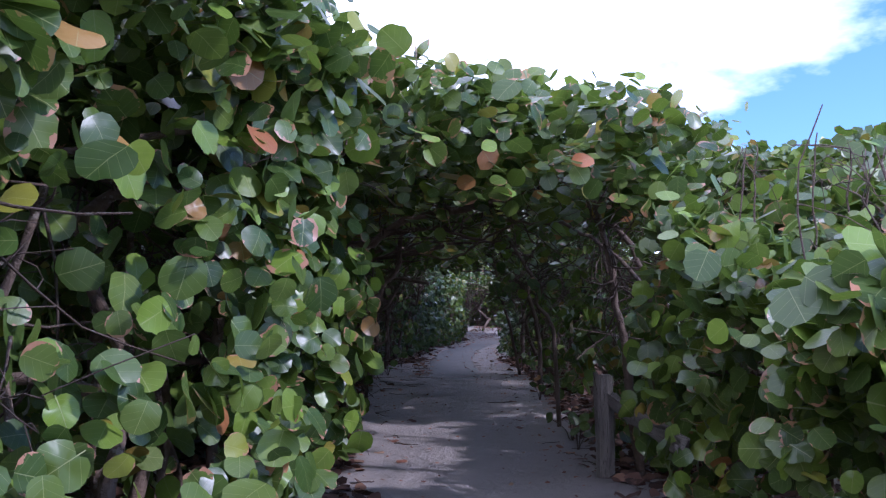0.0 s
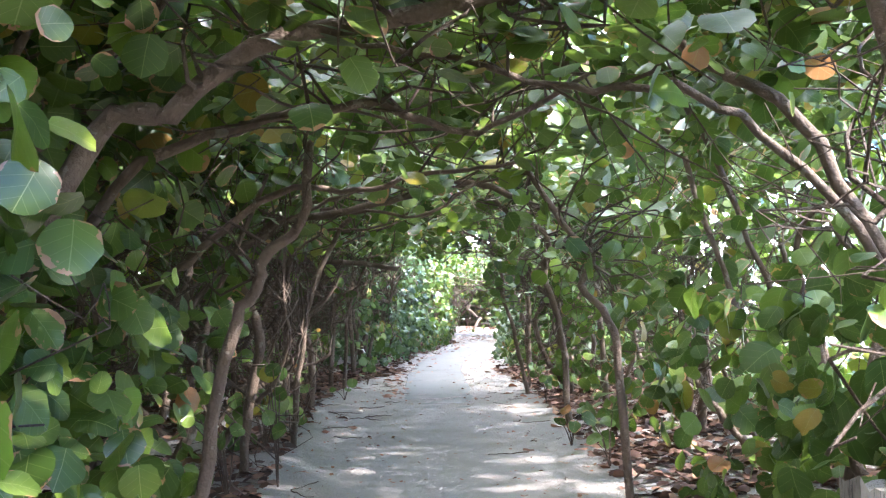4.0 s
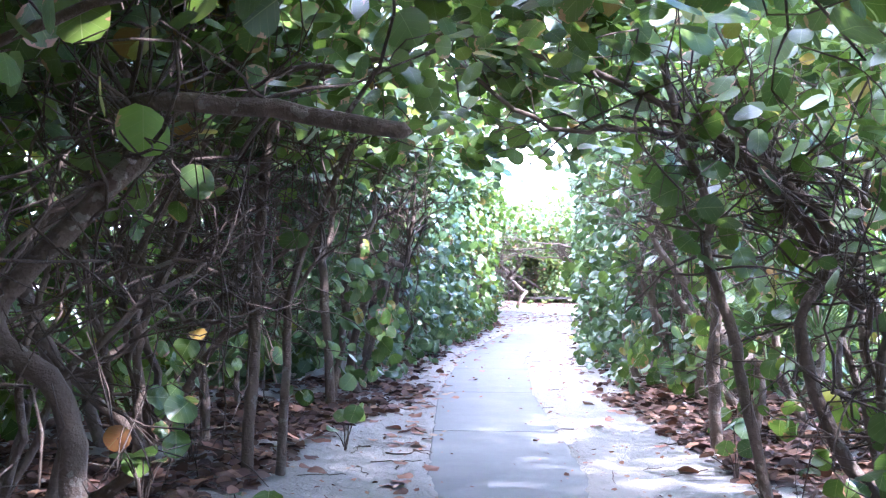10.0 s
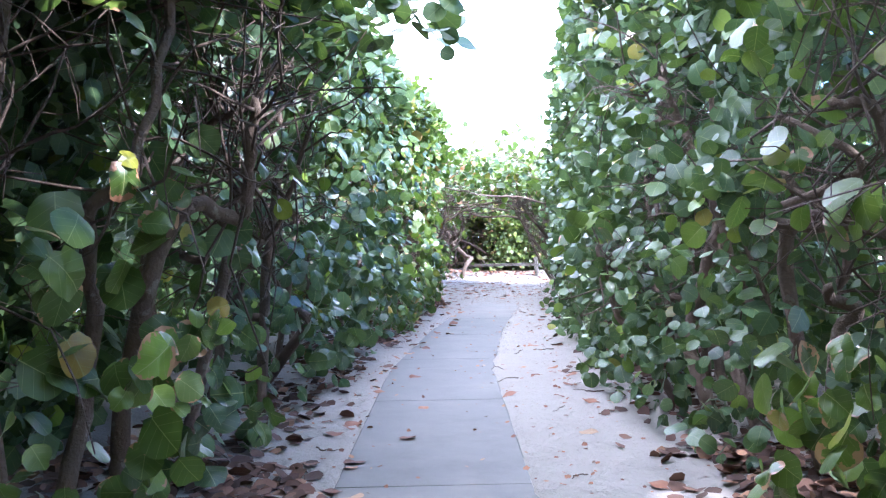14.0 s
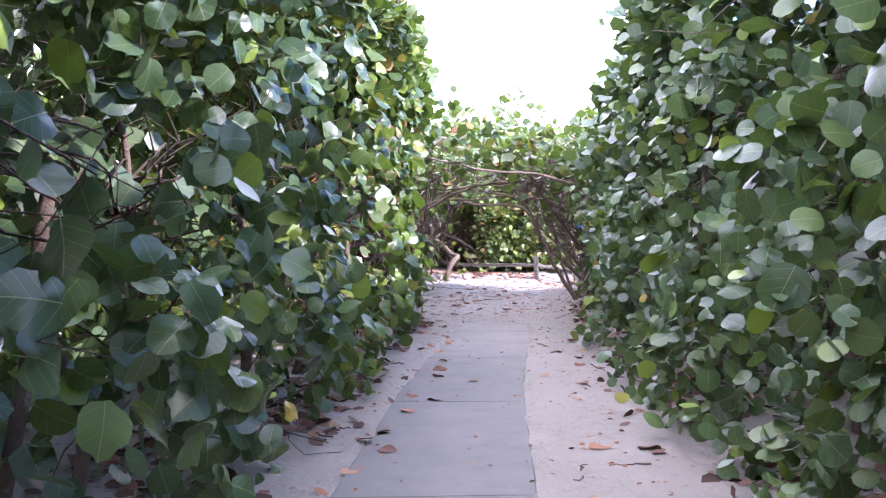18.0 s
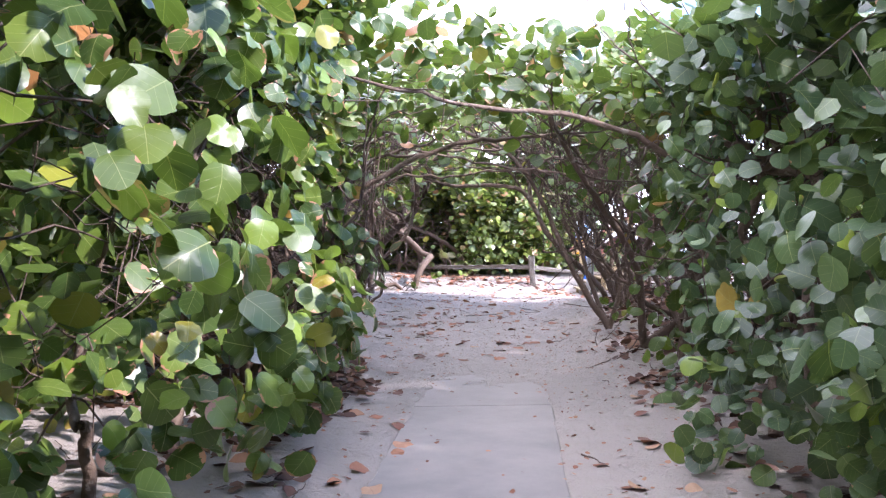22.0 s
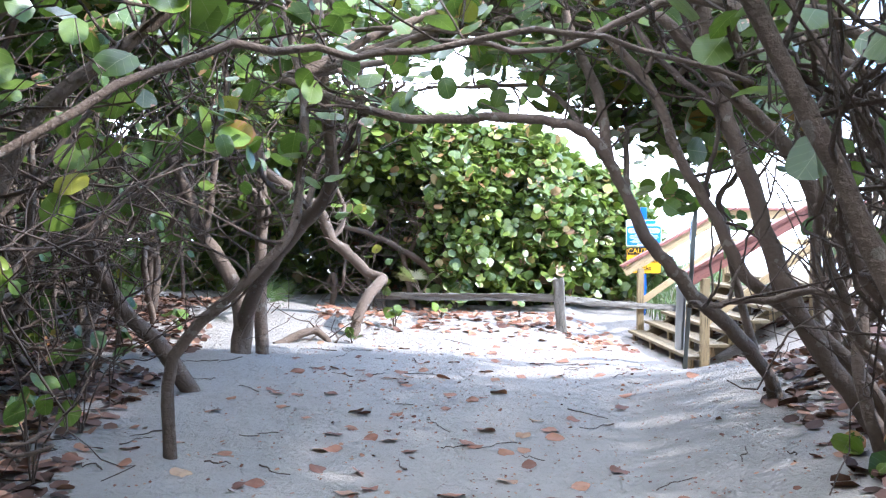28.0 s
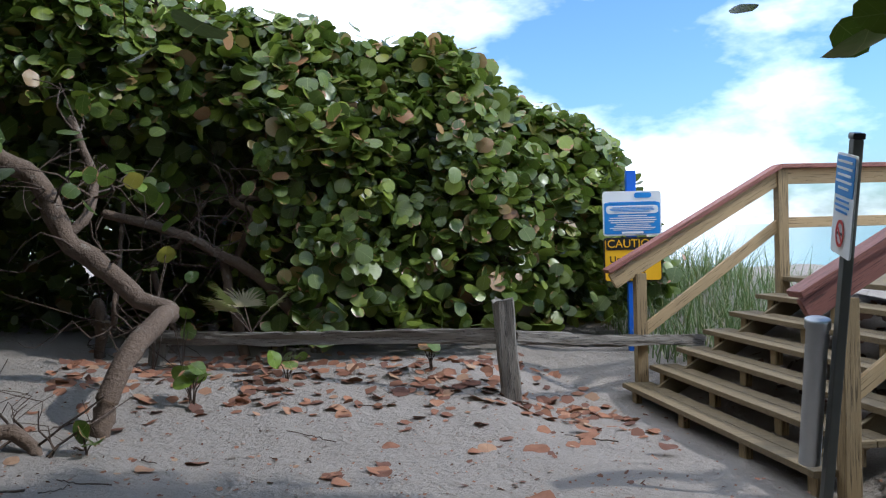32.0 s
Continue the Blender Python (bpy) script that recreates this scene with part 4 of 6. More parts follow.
x, y, z = rng.uniform(-6, 5.4, n), rng.uniform(62.8, 65.0, n), rng.uniform(0, 3.1, n)
far = leaf_cloud("sea_grape_thicket", np.stack([x, y, z], 1), jitter_normals(np.tile([0, -0.7, 0.5], (n, 1)), 0.6), 0.12 * rng.lognormal(0, 0.2, n), M_LEAF, LEAVES_FAR)
tagged(new("sea_grape_thicket", far), "deep sea grape thicket behind the dune bush", "thicket", kind="stuff")
# the tunnel
ROOF = (2.35, 3.45, 48)
for (y0, y1), fl, fr in zip(((5.4, 8.6), (8.6, 11.8), (11.8, 15.4), (15.4, 19.4), (19.4, 23.4), (23.4, 25.3), (25.3, 27.0)),
                            (0.95, 0.8, 0.18, 0.05, 0.05, 0.05, 0.30), (0.95, 0.75, 0.34, 0.26, 0.26, 0.30, 0.36)):
    shrub(-1, y0, y1, fl, 2.1, 80, roof=ROOF if y0 < 23 else (2.75, 3.5, 40), label=SHADY, stems=5 if y0 < 20 else 3, twigs=int(62 * (y1 - y0)), arches=3 if 8 < y0 < 20 else 0, back=2.2, crown=210, vases=2 if 11 < y0 < 23 else 0)
    shrub(1, y0, y1, fr, 2.0, 80, roof=ROOF if y0 < 23 else (2.75, 3.5, 40), label=SHADY, stems=6 if y0 < 8 else 3, twigs=int(36 * (y1 - y0)), arches=2 if 8 < y0 < 20 else 0, back=1.4 if y0 < 11 else 0.7, crown=90 if y0 < 11 else 75, vases=1 if 11 < y0 < 23 else 0)
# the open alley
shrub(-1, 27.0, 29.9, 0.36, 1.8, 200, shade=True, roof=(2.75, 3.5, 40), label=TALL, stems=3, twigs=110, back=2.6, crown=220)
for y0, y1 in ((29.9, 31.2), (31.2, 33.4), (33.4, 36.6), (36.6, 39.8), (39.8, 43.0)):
    shrub(-1, y0, y1, 0.5 if y0 < 31 else 0.72, 1.9, 240, shade=True, sun_tint=y0 > 36, label=TALL, stems=2, twigs=60)
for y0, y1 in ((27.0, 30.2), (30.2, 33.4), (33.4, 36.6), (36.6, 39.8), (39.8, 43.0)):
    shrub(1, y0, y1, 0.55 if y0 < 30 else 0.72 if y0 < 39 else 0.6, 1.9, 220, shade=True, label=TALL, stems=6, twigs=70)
# branchy trees before the clearing
for (y0, y1), fl, fr in zip(((43.0, 44.7), (44.7, 47.5), (47.5, 50.2), (50.2, 53.0)), (1.1, 0.12, 0.05, 0.04), (0.2, 0.08, 0.05, 0.04)):
    THIN = (2.6, 3.05 if y0 < 47 else 3.6, 42 if y0 < 44 else 13)
    shrub(-1, y0, y1, fl, 2.3, 60, roof=(2.5, 3.5, 40 if y0 < 44 else 30 if y0 < 47 else 13), label=SHADY, stems=2, twigs=70, back=2.6, crown=240, arches=1 if y0 < 44 else 2, vases=2 if y0 > 44 else 1)
    shrub(1, y0, y1, fr, 2.6, 40, roof=THIN, label=SHADY, stems=2, twigs=90, back=0.9 if y0 < 50 else 0.35, arches=1 if y0 < 44 else 2, vases=2)
shrub(-1, 53.0, 57.0, 0.05, 1.6, 20, label=SHADY, stems=9, twigs=200, back=2.6, crown=140)
shrub(-1, 57.0, 61.0, 0.05, 1.6, 20, label=SHADY, stems=6, twigs=140, back=2.6, crown=140)


# ---- the bush behind the fence ----
dome_top = table((-1, 4.0), (1.4, 4.0), (3.0, 3.45), (4.2, 3.22), (5.4, 3.02), (6.4, 2.68), (7.1, 2.3), (7.5, 1.8), (7.7, 0.5))
dome = thing("sea_grape_bush", "broad sunlit sea grape bush behind a low rail fence", "bush", "sea grape thicket")
count = 2500
u = rng.uniform(0.6, 7.5, count)
v = rng.random(count) ** 0.8
v = np.where(u < 3.6, 0.42 + 0.58 * v, v)
front = np.interp(u, (0, 3, 5.4, 6.4, 7.6), (59.7, 59.5, 59.2, 59.8, 60.0))
zt = dome_top(u)
ph = v * np.pi / 2
z = 0.5 + (zt - 0.5) * np.sin(ph) + 0.10 * fbm(u, v * 4, 2.0, 3)
y = front + 1.1 * (1 - np.cos(ph)) + 0.30 * fbm(u, z, 2.3, 1) + 0.2 * rng.random(count)
near = clusters(np.stack([u, y, z], 1), np.stack([0.1 + 0 * u, -0.55 * np.cos(ph) - 0.2, np.sin(ph) * 0.4 + 0.75], 1), (2, 5), 0.075, 0.066, 0.8)
pick = single_leaves(dome, *near, SINGLE_D, 290)
rest = np.ones(len(near[0]), bool)
rest[pick] = False
count = 7000
u = rng.uniform(-0.8, 7.3, count)
z = 0.2 + rng.uniform(0, 1, count) * (dome_top(u) - 0.35)
y = 60.4 + rng.uniform(0, 2.5, count)
some = (u > 3.5) | (z > 1.75) | (y > 62.3)
u, y, z, count = u[some], y[some], z[some], int(some.sum())
inner = clusters(np.stack([u, y, z], 1), np.tile([0, -0.5, 0.7], (count, 1)), (2, 4), 0.09, 0.09, 0.8)
part("foliage", leaf_cloud("foliage", *(a[rest] for a in near), M_LEAFD), dome, kind="stuff")
part("inner_foliage", leaf_cloud("inner_foliage", *inner, M_LEAFD, LEAVES_FAR), dome, kind="stuff")
lines = [stem(x, 60.3 + rng.normal(0, 0.2), rng.normal(0, 0.25), 1.7, rng.uniform(0.03, 0.06)) for x in np.linspace(2.2, 6.0, 7)]
for ln in lines:
    part("stem", tubes("stem", [ln], M_BARK, 7), dome)
part("brushwood", tubes("brushwood", branchlets(lines, 120, 0.8, 0.010), M_TWIG, 3), dome, kind="stuff")
rebase(dome, (4.2, 60.4, 0.3))


# ---- trees with bare limbs ----
def tree(label, limbs, twigs=60, length=0.8, leaves=0, at=(0, 0, 0), crown=None, forks=0):
    ob = thing("sea_grape_tree", label, "tree", "crooked sea grape trees")
    lines = [limb(k, r0, r1, 4, 0.006) for k, r0, r1 in limbs]
    if crown:
        mid_, rad_, many = np.array(crown[0]), np.array(crown[1]), crown[2]
        tip = lines[0][0][-1]
        for _ in range(5):
            e = mid_ + rad_ * rng.uniform(-0.6, 0.6, 3)
            lines.append(limb([tip, (tip + e) / 2 + rng.normal(0, 0.15, 3), e], 0.035, 0.012, 5, 0.012))
    for k, ln in enumerate(lines):
        part("trunk" if k == 0 else "branch", tubes("limb", [ln], M_BARK, 9), ob)
    fine = []
    if forks:
        for pts, rad in list(lines):
            for _ in range(forks):
                i = rng.integers(len(pts) // 2, len(pts))
                out = pts[i] - pts[i - 3]
                fine += [row[:2] for row in grow(pts[i], out / np.linalg.norm(out) + rng.normal(0, 0.5, 3) + (0, 0, 0.4), rng.uniform(0.5, 1.0), rad[i] * rng.uniform(0.45, 0.7), 2) if row[0][:, 2].min() > 1.3]
    tw = branchlets(lines, twigs, length, 0.012)
    if tw:
        tw += branchlets(tw, twigs, length * 0.6, 0.007) + fine
        part("brushwood", tubes("brushwood", tw, M_TWIG, 3), ob, kind="stuff")
    if crown:
        q = rng.normal(0, 1, (many, 3))
        q *= (rng.random(many) ** 0.4 / np.linalg.norm(q, axis=1))[:, None]
        q = mid_ + rad_ * q * (1 + 0.25 * fbm(q[:, 0] * 3, q[:, 1] * 3, 1.0, 2))[:, None]
        part("crown", leaf_cloud("crown", *clusters(q, np.tile([0.0, 0.0, 1.0], (many, 1)), (2, 5), 0.08, 0.075, 0.6), M_LEAF, LEAVES_FAR), ob, kind="stuff")
    if leaves:
        ends = np.array([p[-1] for p, _ in tw])
        ends = ends[ends[:, 2] > 1.5]
        pos = ends[rng.integers(len(ends), size=leaves)]
        pos = pos[clear(pos, 1.0, 2.2)]
        near = clusters(pos, np.tile([0.0, -0.4, 0.7], (len(pos), 1)), (1, 3), 0.09, 0.072, 0.7)
        part("foliage", leaf_cloud("foliage", *near, M_LEAF), ob, kind="stuff")
    return rebase(ob, at)


CROOKED = "crooked grey-brown sea grape tree with bare limbs over the sand"
# arch over the way into the clearing
tree("grey-brown sea grape tree leaning over the sand, leaves hanging from it", [
    ([(5.6, 52.0, 0.1), (5.35, 51.75, 0.45), (4.98, 51.4, 0.78), (4.62, 51.2, 1.04), (4.44, 51.2, 1.25), (4.25, 51.2, 1.46), (4.13, 51.2, 1.72), (4.0, 51.2, 1.95), (3.86, 51.2, 2.12), (3.56, 51.25, 2.22), (3.1, 51.3, 2.22), (2.6, 51.4, 2.25), (1.9, 51.6, 2.5)], 0.056, 0.026),
    ([(4.0, 51.2, 1.95), (3.95, 51.3, 2.4), (3.8, 51.5, 2.9), (3.7, 51.6, 3.5)], 0.04, 0.022),
    ([(3.86, 51.2, 2.12), (3.7, 51.8, 2.5), (3.3, 52.4, 2.6), (2.7, 52.8, 2.6)], 0.022, 0.010),
    ([(4.13, 51.2, 1.72), (4.3, 51.8, 2.2), (4.5, 52.4, 2.45), (4.9, 53.0, 2.5)], 0.022, 0.010),
    # the high leaf crown is added overhead to shade the clearing
    ([(5.9, 52.9, 0.1), (5.63, 52.9, 1.0), (5.5, 52.9, 1.57), (5.45, 52.9, 1.8), (5.65, 52.9, 2.1), (5.6, 53.0, 2.8)], 0.04, 0.02)], 110, 0.6, 420, (5.6, 52.0, 0.2), ((4.8, 53.4, 3.6), (2.0, 1.6, 0.6), 900), forks=1)
# seaward trees
tree(CROOKED, [([(5.65, 50.4, 0.1), (5.41, 50.4, 0.32), (5.01, 50.4, 0.84), (4.81, 50.4, 1.18), (4.65, 50.4, 1.63), (4.45, 50.4, 2.15), (4.33, 50.4, 2.62), (4.2, 50.3, 3.3)], 0.068, 0.04),
               ([(5.6, 50.4, 0.2), (5.25, 50.5, 0.75), (4.86, 50.5, 1.05), (4.61, 50.5, 1.25), (4.37, 50.5, 1.67), (4.20, 50.5, 1.95), (4.05, 50.5, 2.31), (3.79, 50.5, 2.6)], 0.046, 0.026),
               ([(5.5, 49.5, 0.2), (5.21, 49.5, 0.83), (4.91, 49.5, 1.13), (4.64, 49.5, 1.48), (4.40, 49.5, 1.86), (4.20, 49.5, 2.05), (3.97, 49.5, 2.28), (3.74, 49.5, 2.5)], 0.05, 0.026)], 90, 0.8, 160, (5.55, 50.3, 0.2), ((4.85, 52.1, 2.62), (0.85, 0.95, 0.42), 240), forks=3)
tree(CROOKED, [([(6.75, 53.5, 0.2), (6.6, 53.4, 0.9), (6.5, 53.3, 1.6), (6.35, 53.2, 2.3), (6.3, 53.0, 3.2)], 0.055, 0.03),
               ([(6.6, 53.4, 0.9), (6.9, 53.5, 1.6), (7.0, 53.3, 2.6)], 0.04, 0.025)], 40, 0.7, 160, (6.75, 53.5, 0.2), ((6.3, 54.6, 3.0), (1.0, 0.9, 0.55), 300), forks=1)
tree(CROOKED, [([(4.28, 47.3, 0.25), (4.0, 47.4, 0.7), (3.75, 47.5, 1.2), (3.5, 47.6, 1.8), (3.1, 47.6, 2.4), (2.4, 47.4, 2.75)], 0.045, 0.02),
               ([(4.28, 47.3, 0.25), (4.4, 47.2, 0.9), (4.2, 47.3, 1.7), (4.1, 47.0, 2.6)], 0.036, 0.02),
               ([(4.28, 47.3, 0.25), (4.1, 47.7, 0.9), (3.95, 48.0, 1.7), (3.6, 48.3, 2.6)], 0.034, 0.018)], 110, 0.8, 100, (4.28, 47.3, 0.25), forks=3)
tree(CROOKED, [([(4.14, 45.4, 0.25), (4.0, 45.2, 1.1), (3.6, 44.8, 1.6), (3.15, 44.2, 2.02), (2.8, 43.9, 2.5)], 0.042, 0.022),
               ([(4.0, 45.2, 1.1), (4.2, 45.0, 1.8), (4.0, 44.7, 2.7)], 0.034, 0.018),
               ([(4.14, 45.4, 0.25), (4.6, 45.2, 0.7), (5.0, 45.0, 1.5)], 0.05, 0.03)], 110, 0.8, 100, (4.14, 45.4, 0.3), forks=3)
# landward trees
tree("grey-brown sea grape tree dividing into crooked stems near the sand", [
    ([(1.22, 56.0, -0.08), (1.24, 56.0, 0.4), (1.33, 55.7, 0.72), (1.58, 55.0, 1.15), (1.95, 54.1, 1.56), (2.2, 53.4, 1.86), (2.2, 52.9, 2.2), (2.15, 52.7, 2.7), (2.1, 52.6, 3.4)], 0.105, 0.034),
    ([(1.18, 56.0, -0.05), (1.2, 56.0, 0.57), (1.07, 56.0, 1.01), (0.74, 56.0, 1.53), (0.66, 56.0, 1.84), (0.49, 56.0, 2.22), (0.3, 56.0, 2.7)], 0.10, 0.05),
    ([(1.43, 56.1, -0.05), (1.41, 56.1, 1.09), (1.44, 56.1, 1.98), (1.36, 56.1, 2.6)], 0.075, 0.05),
    ([(0.80, 55.95, 1.45), (0.89, 55.9, 1.8), (0.95, 55.9, 2.39), (1.06, 55.9, 3.04), (1.0, 55.9, 3.5)], 0.045, 0.025),
    # its crown, mostly above view, is added to shade the thicket by the fence
    ([(1.95, 54.1, 1.56), (2.1, 54.2, 2.1), (2.5, 54.3, 2.6), (2.9, 54.3, 2.9)], 0.032, 0.015)], 130, 0.8, 110, (1.22, 56.0, 0), ((1.5, 56.7, 4.1), (2.3, 2.2, 0.7), 1000), forks=3)
tree(CROOKED, [([(1.08, 53.7, -0.05), (0.8, 53.6, 0.45), (0.45, 53.4, 0.9), (0.2, 53.2, 1.6), (0.1, 53.0, 2.6)], 0.085, 0.04),
               ([(1.25, 51.2, -0.05), (1.22, 51.2, 0.54), (1.33, 51.2, 0.83), (1.56, 51.2, 1.06), (1.84, 51.2, 1.33), (2.0, 51.3, 1.6), (2.05, 51.5, 2.3), (1.9, 51.7, 3.0)], 0.042, 0.024)], 90, 0.8, 60, (1.08, 53.7, 0), forks=3)
tree(CROOKED, [([(0.18, 49.9, -0.05), (0.26, 49.9, 0.2), (0.40, 49.9, 0.58), (0.58, 49.9, 1.15), (0.61, 49.9, 1.53), (0.55, 49.9, 1.97), (0.49, 49.9, 2.3), (0.6, 49.8, 3.1)], 0.068, 0.04),
               ([(0.61, 49.9, 1.53), (0.83, 49.9, 2.01), (1.23, 49.9, 2.36), (1.58, 49.9, 2.62), (2.1, 49.9, 2.8)], 0.044, 0.02)], 90, 0.8, 40, (0.2, 49.9, 0), forks=3)
# broken limb by the fence
tree("broken grey sea grape limb bent down to the sand", [
    ([(2.45, 57.75, -0.08), (2.48, 57.8, 0.10), (2.54, 57.85, 0.33), (2.68, 58.0, 0.62), (2.84, 58.25, 0.80), (2.90, 58.5, 0.84), (2.70, 58.6, 0.93), (2.43, 58.6, 1.19), (2.19, 58.6, 1.40), (2.05, 58.6, 1.77), (1.77, 58.6, 1.98), (1.3, 58.6, 2.3)], 0.075, 0.075),
    ([(1.5, 57.3, 0.05), (1.9, 57.5, 0.22), (2.1, 57.5, 0.15), (2.25, 57.3, -0.04)], 0.06, 0.04),
    ([(2.19, 58.6, 1.4), (2.33, 58.7, 1.56), (2.36, 58.9, 1.85), (2.2, 59.0, 2.3)], 0.045, 0.03),
    ([(4.06, 60.0, 0.45), (3.69, 60.0, 0.92), (3.3, 60.0, 1.2), (2.86, 60.0, 1.43), (2.3, 60.0, 1.6)], 0.06, 0.04)], 40, 0.6, 16, (2.45, 57.8, 0))
# tunnel limbs
tree("sea grape limb arching over the sandy path from one side", [
    ([(-1.45, 14.2, -0.05), (-1.4, 14.2, 0.6), (-1.30, 14.2, 1.12), (-1.37, 14.2, 1.44), (-1.46, 14.2, 1.64), (-1.54, 14.2, 1.82), (-1.48, 14.2, 1.96), (-1.31, 14.2, 2.07), (-1.18, 14.2, 2.21), (-1.0, 14.2, 2.24), (-0.70, 14.15, 2.27),
      (-0.27, 14.1, 2.36), (0.13, 14.1, 2.46), (0.51, 14.1, 2.54), (0.81, 14.1, 2.45), (1.11, 14.1, 2.32), (1.49, 14.1, 2.27)], 0.046, 0.026)], 40, 0.7, 25, (-1.45, 14.2, 0))
tree("slender sea grape stem that leans over the sandy path", [
    ([(-1.25, 15.8, -0.05), (-1.18, 15.8, 0.8), (-1.10, 15.8, 1.39), (-0.96, 15.8, 1.86), (-0.78, 15.8, 2.22), (-0.55, 15.8, 2.53), (-0.52, 15.8, 2.8), (-0.57, 15.8, 3.1)], 0.034, 0.022),
    ([(-1.10, 15.8, 1.39), (-0.89, 15.8, 1.56), (-0.72, 15.8, 1.84)], 0.02, 0.012)], 25, 0.6, 10, (-1.25, 15.8, 0))
tree("pale-barked sea grape stem curving up beside the path", [
    ([(-1.15, 11.2, -0.05), (-1.05, 11.3, 0.8), (-0.92, 11.3, 1.4), (-0.8, 11.3, 1.55), (-0.75, 11.3, 1.75), (-0.55, 11.3, 1.95), (-0.5, 11.3, 2.4)], 0.04, 0.028)], 25, 0.6, 20, (-1.15, 11.2, 0))
tree("pale-barked sea grape stem with an elbow beside the path", [
    ([(1.5, 12.2, -0.05), (1.44, 12.2, 0.9), (1.38, 12.2, 1.36), (1.2, 12.2, 1.58), (1.28, 12.2, 1.78), (1.1, 12.3, 2.0), (0.8, 12.5, 2.5)], 0.030, 0.02)], 30, 0.6, 25, (1.5, 12.2, 0))
tree("zigzag sea grape limb in the shade of the tunnel", [
    ([(-1.5, 19.26, -0.05), (-1.48, 19.26, 0.6), (-1.53, 19.26, 1.0), (-1.8, 19.26, 1.28), (-1.54, 19.26, 1.6), (-1.22, 19.26, 1.95), (-1.3, 19.26, 2.1), (-0.77, 19.26, 2.07), (-0.28, 19.26, 2.0)], 0.052, 0.034)], 30, 0.7, 8, (-1.5, 19.26, 0))
tree("tall crooked sea grape stem in the shade of the tunnel", [
    ([(-1.7, 18.0, -0.05), (-1.64, 18.06, 0.98), (-1.67, 18.06, 1.7), (-1.58, 18.06, 2.2), (-1.5, 18.06, 2.9)], 0.06, 0.035)], 30, 0.7, 8, (-1.7, 18, 0))
tree("sea grape stem rising from a root that runs over the litter", [
    ([(3.0, 21.2, 0.03), (2.34, 21.2, 0.2), (2.0, 21.2, 0.68), (1.85, 21.2, 1.22), (2.06, 21.2, 1.68), (1.73, 21.2, 2.06), (1.43, 21.2, 2.4)], 0.05, 0.025)], 40, 0.7, 25, (3.0, 21.2, 0))
tree("crooked sea grape stem with branches over the path", [
    ([(2.0, 23.5, -0.05), (1.97, 23.5, 0.76), (2.0, 23.5, 1.2), (1.95, 23.5, 1.74), (1.77, 23.5, 2.36), (1.5, 23.5, 2.8)], 0.055, 0.03),
    ([(2.3, 21.4, 1.3), (1.87, 21.5, 1.9), (1.6, 21.5, 2.17), (1.27, 21.5, 2.5)], 0.045, 0.025)], 50, 0.7, 40, (2.0, 23.5, 0))
tree("crooked sea grape stem with branches over the path", [
    ([(1.78, 16.7, -0.05), (1.72, 16.7, 0.31), (1.70, 16.7, 0.82), (1.63, 16.7, 1.31), (1.51, 16.7, 1.69), (1.49, 16.7, 1.89), (1.54, 16.7, 2.21), (1.31, 16.7, 2.42), (1.07, 16.7, 2.54), (0.79, 16.7, 2.83), (0.61, 16.7, 3.2)], 0.042, 0.026)], 40, 0.7, 40, (1.78, 16.7, 0))
tree("crooked sea grape stem with branches over the path", [
    ([(1.75, 21.3, -0.05), (1.62, 21.3, 0.6), (1.55, 21.3, 0.96), (1.48, 21.3, 1.22), (1.35, 21.3, 1.61), (1.37, 21.3, 1.87), (1.22, 21.3, 2.25), (1.1, 21.3, 2.7)], 0.038, 0.022),
    ([(2.5, 21.3, 0.9), (2.29, 21.3, 1.36), (2.10, 21.3, 1.48), (2.00, 21.3, 1.71), (1.81, 21.3, 1.94), (1.51, 21.3, 2.23), (1.25, 21.3, 2.40), (0.7, 21.4, 2.7)], 0.04, 0.018)], 40, 0.7, 30, (1.75, 21.3, 0))
tree("pair of upright sea grape stems in deep shade", [
    ([(-1.56, 22.5, -0.05), (-1.53, 22.5, 0.84), (-1.50, 22.5, 1.59), (-1.47, 22.5, 2.10), (-1.41, 22.5, 2.50), (-1.26, 22.5, 2.77), (-0.96, 22.5, 2.96)], 0.05, 0.026),
    ([(-1.33, 22.5, -0.05), (-1.29, 22.5, 0.84), (-1.26, 22.5, 1.38), (-1.08, 22.5, 1.89), (-0.83, 22.5, 2.44)], 0.036, 0.022)], 30, 0.7, 8, (-1.5, 22.5, 0))
tree("sea grape limb reaching over the tunnel mouth", [
    ([(-1.5, 9.0, -0.05), (-1.3, 9.0, 1.2), (-0.93, 9.0, 2.03), (-0.66, 9.0, 2.11), (-0.39, 9.0, 2.32), (0.33, 9.0, 2.47), (0.61, 9.0, 2.55), (1.06, 9.0, 2.7)], 0.045, 0.025)], 30, 0.4, 30, (-1.5, 9, 0))
tree("pale sea grape stem beside a wooden fence post", [
    ([(1.75, 8.4, -0.05), (1.62, 8.3, 0.8), (1.57, 8.3, 1.29), (1.5, 8.3, 1.55), (1.46, 8.3, 1.9), (1.3, 8.3, 2.5)], 0.045, 0.025)], 30, 0.6, 30, (1.75, 8.4, 0))
tree("crooked sea grape branch in the tall hedge", [
    ([(2.6, 26.4, -0.05), (2.56, 26.45, 0.9), (2.28, 26.45, 1.36), (2.35, 26.45, 1.5), (2.22, 26.45, 2.0), (2.0, 26.45, 2.06)], 0.05, 0.025)], 30, 0.6, 25, (2.6, 26.4, 0))
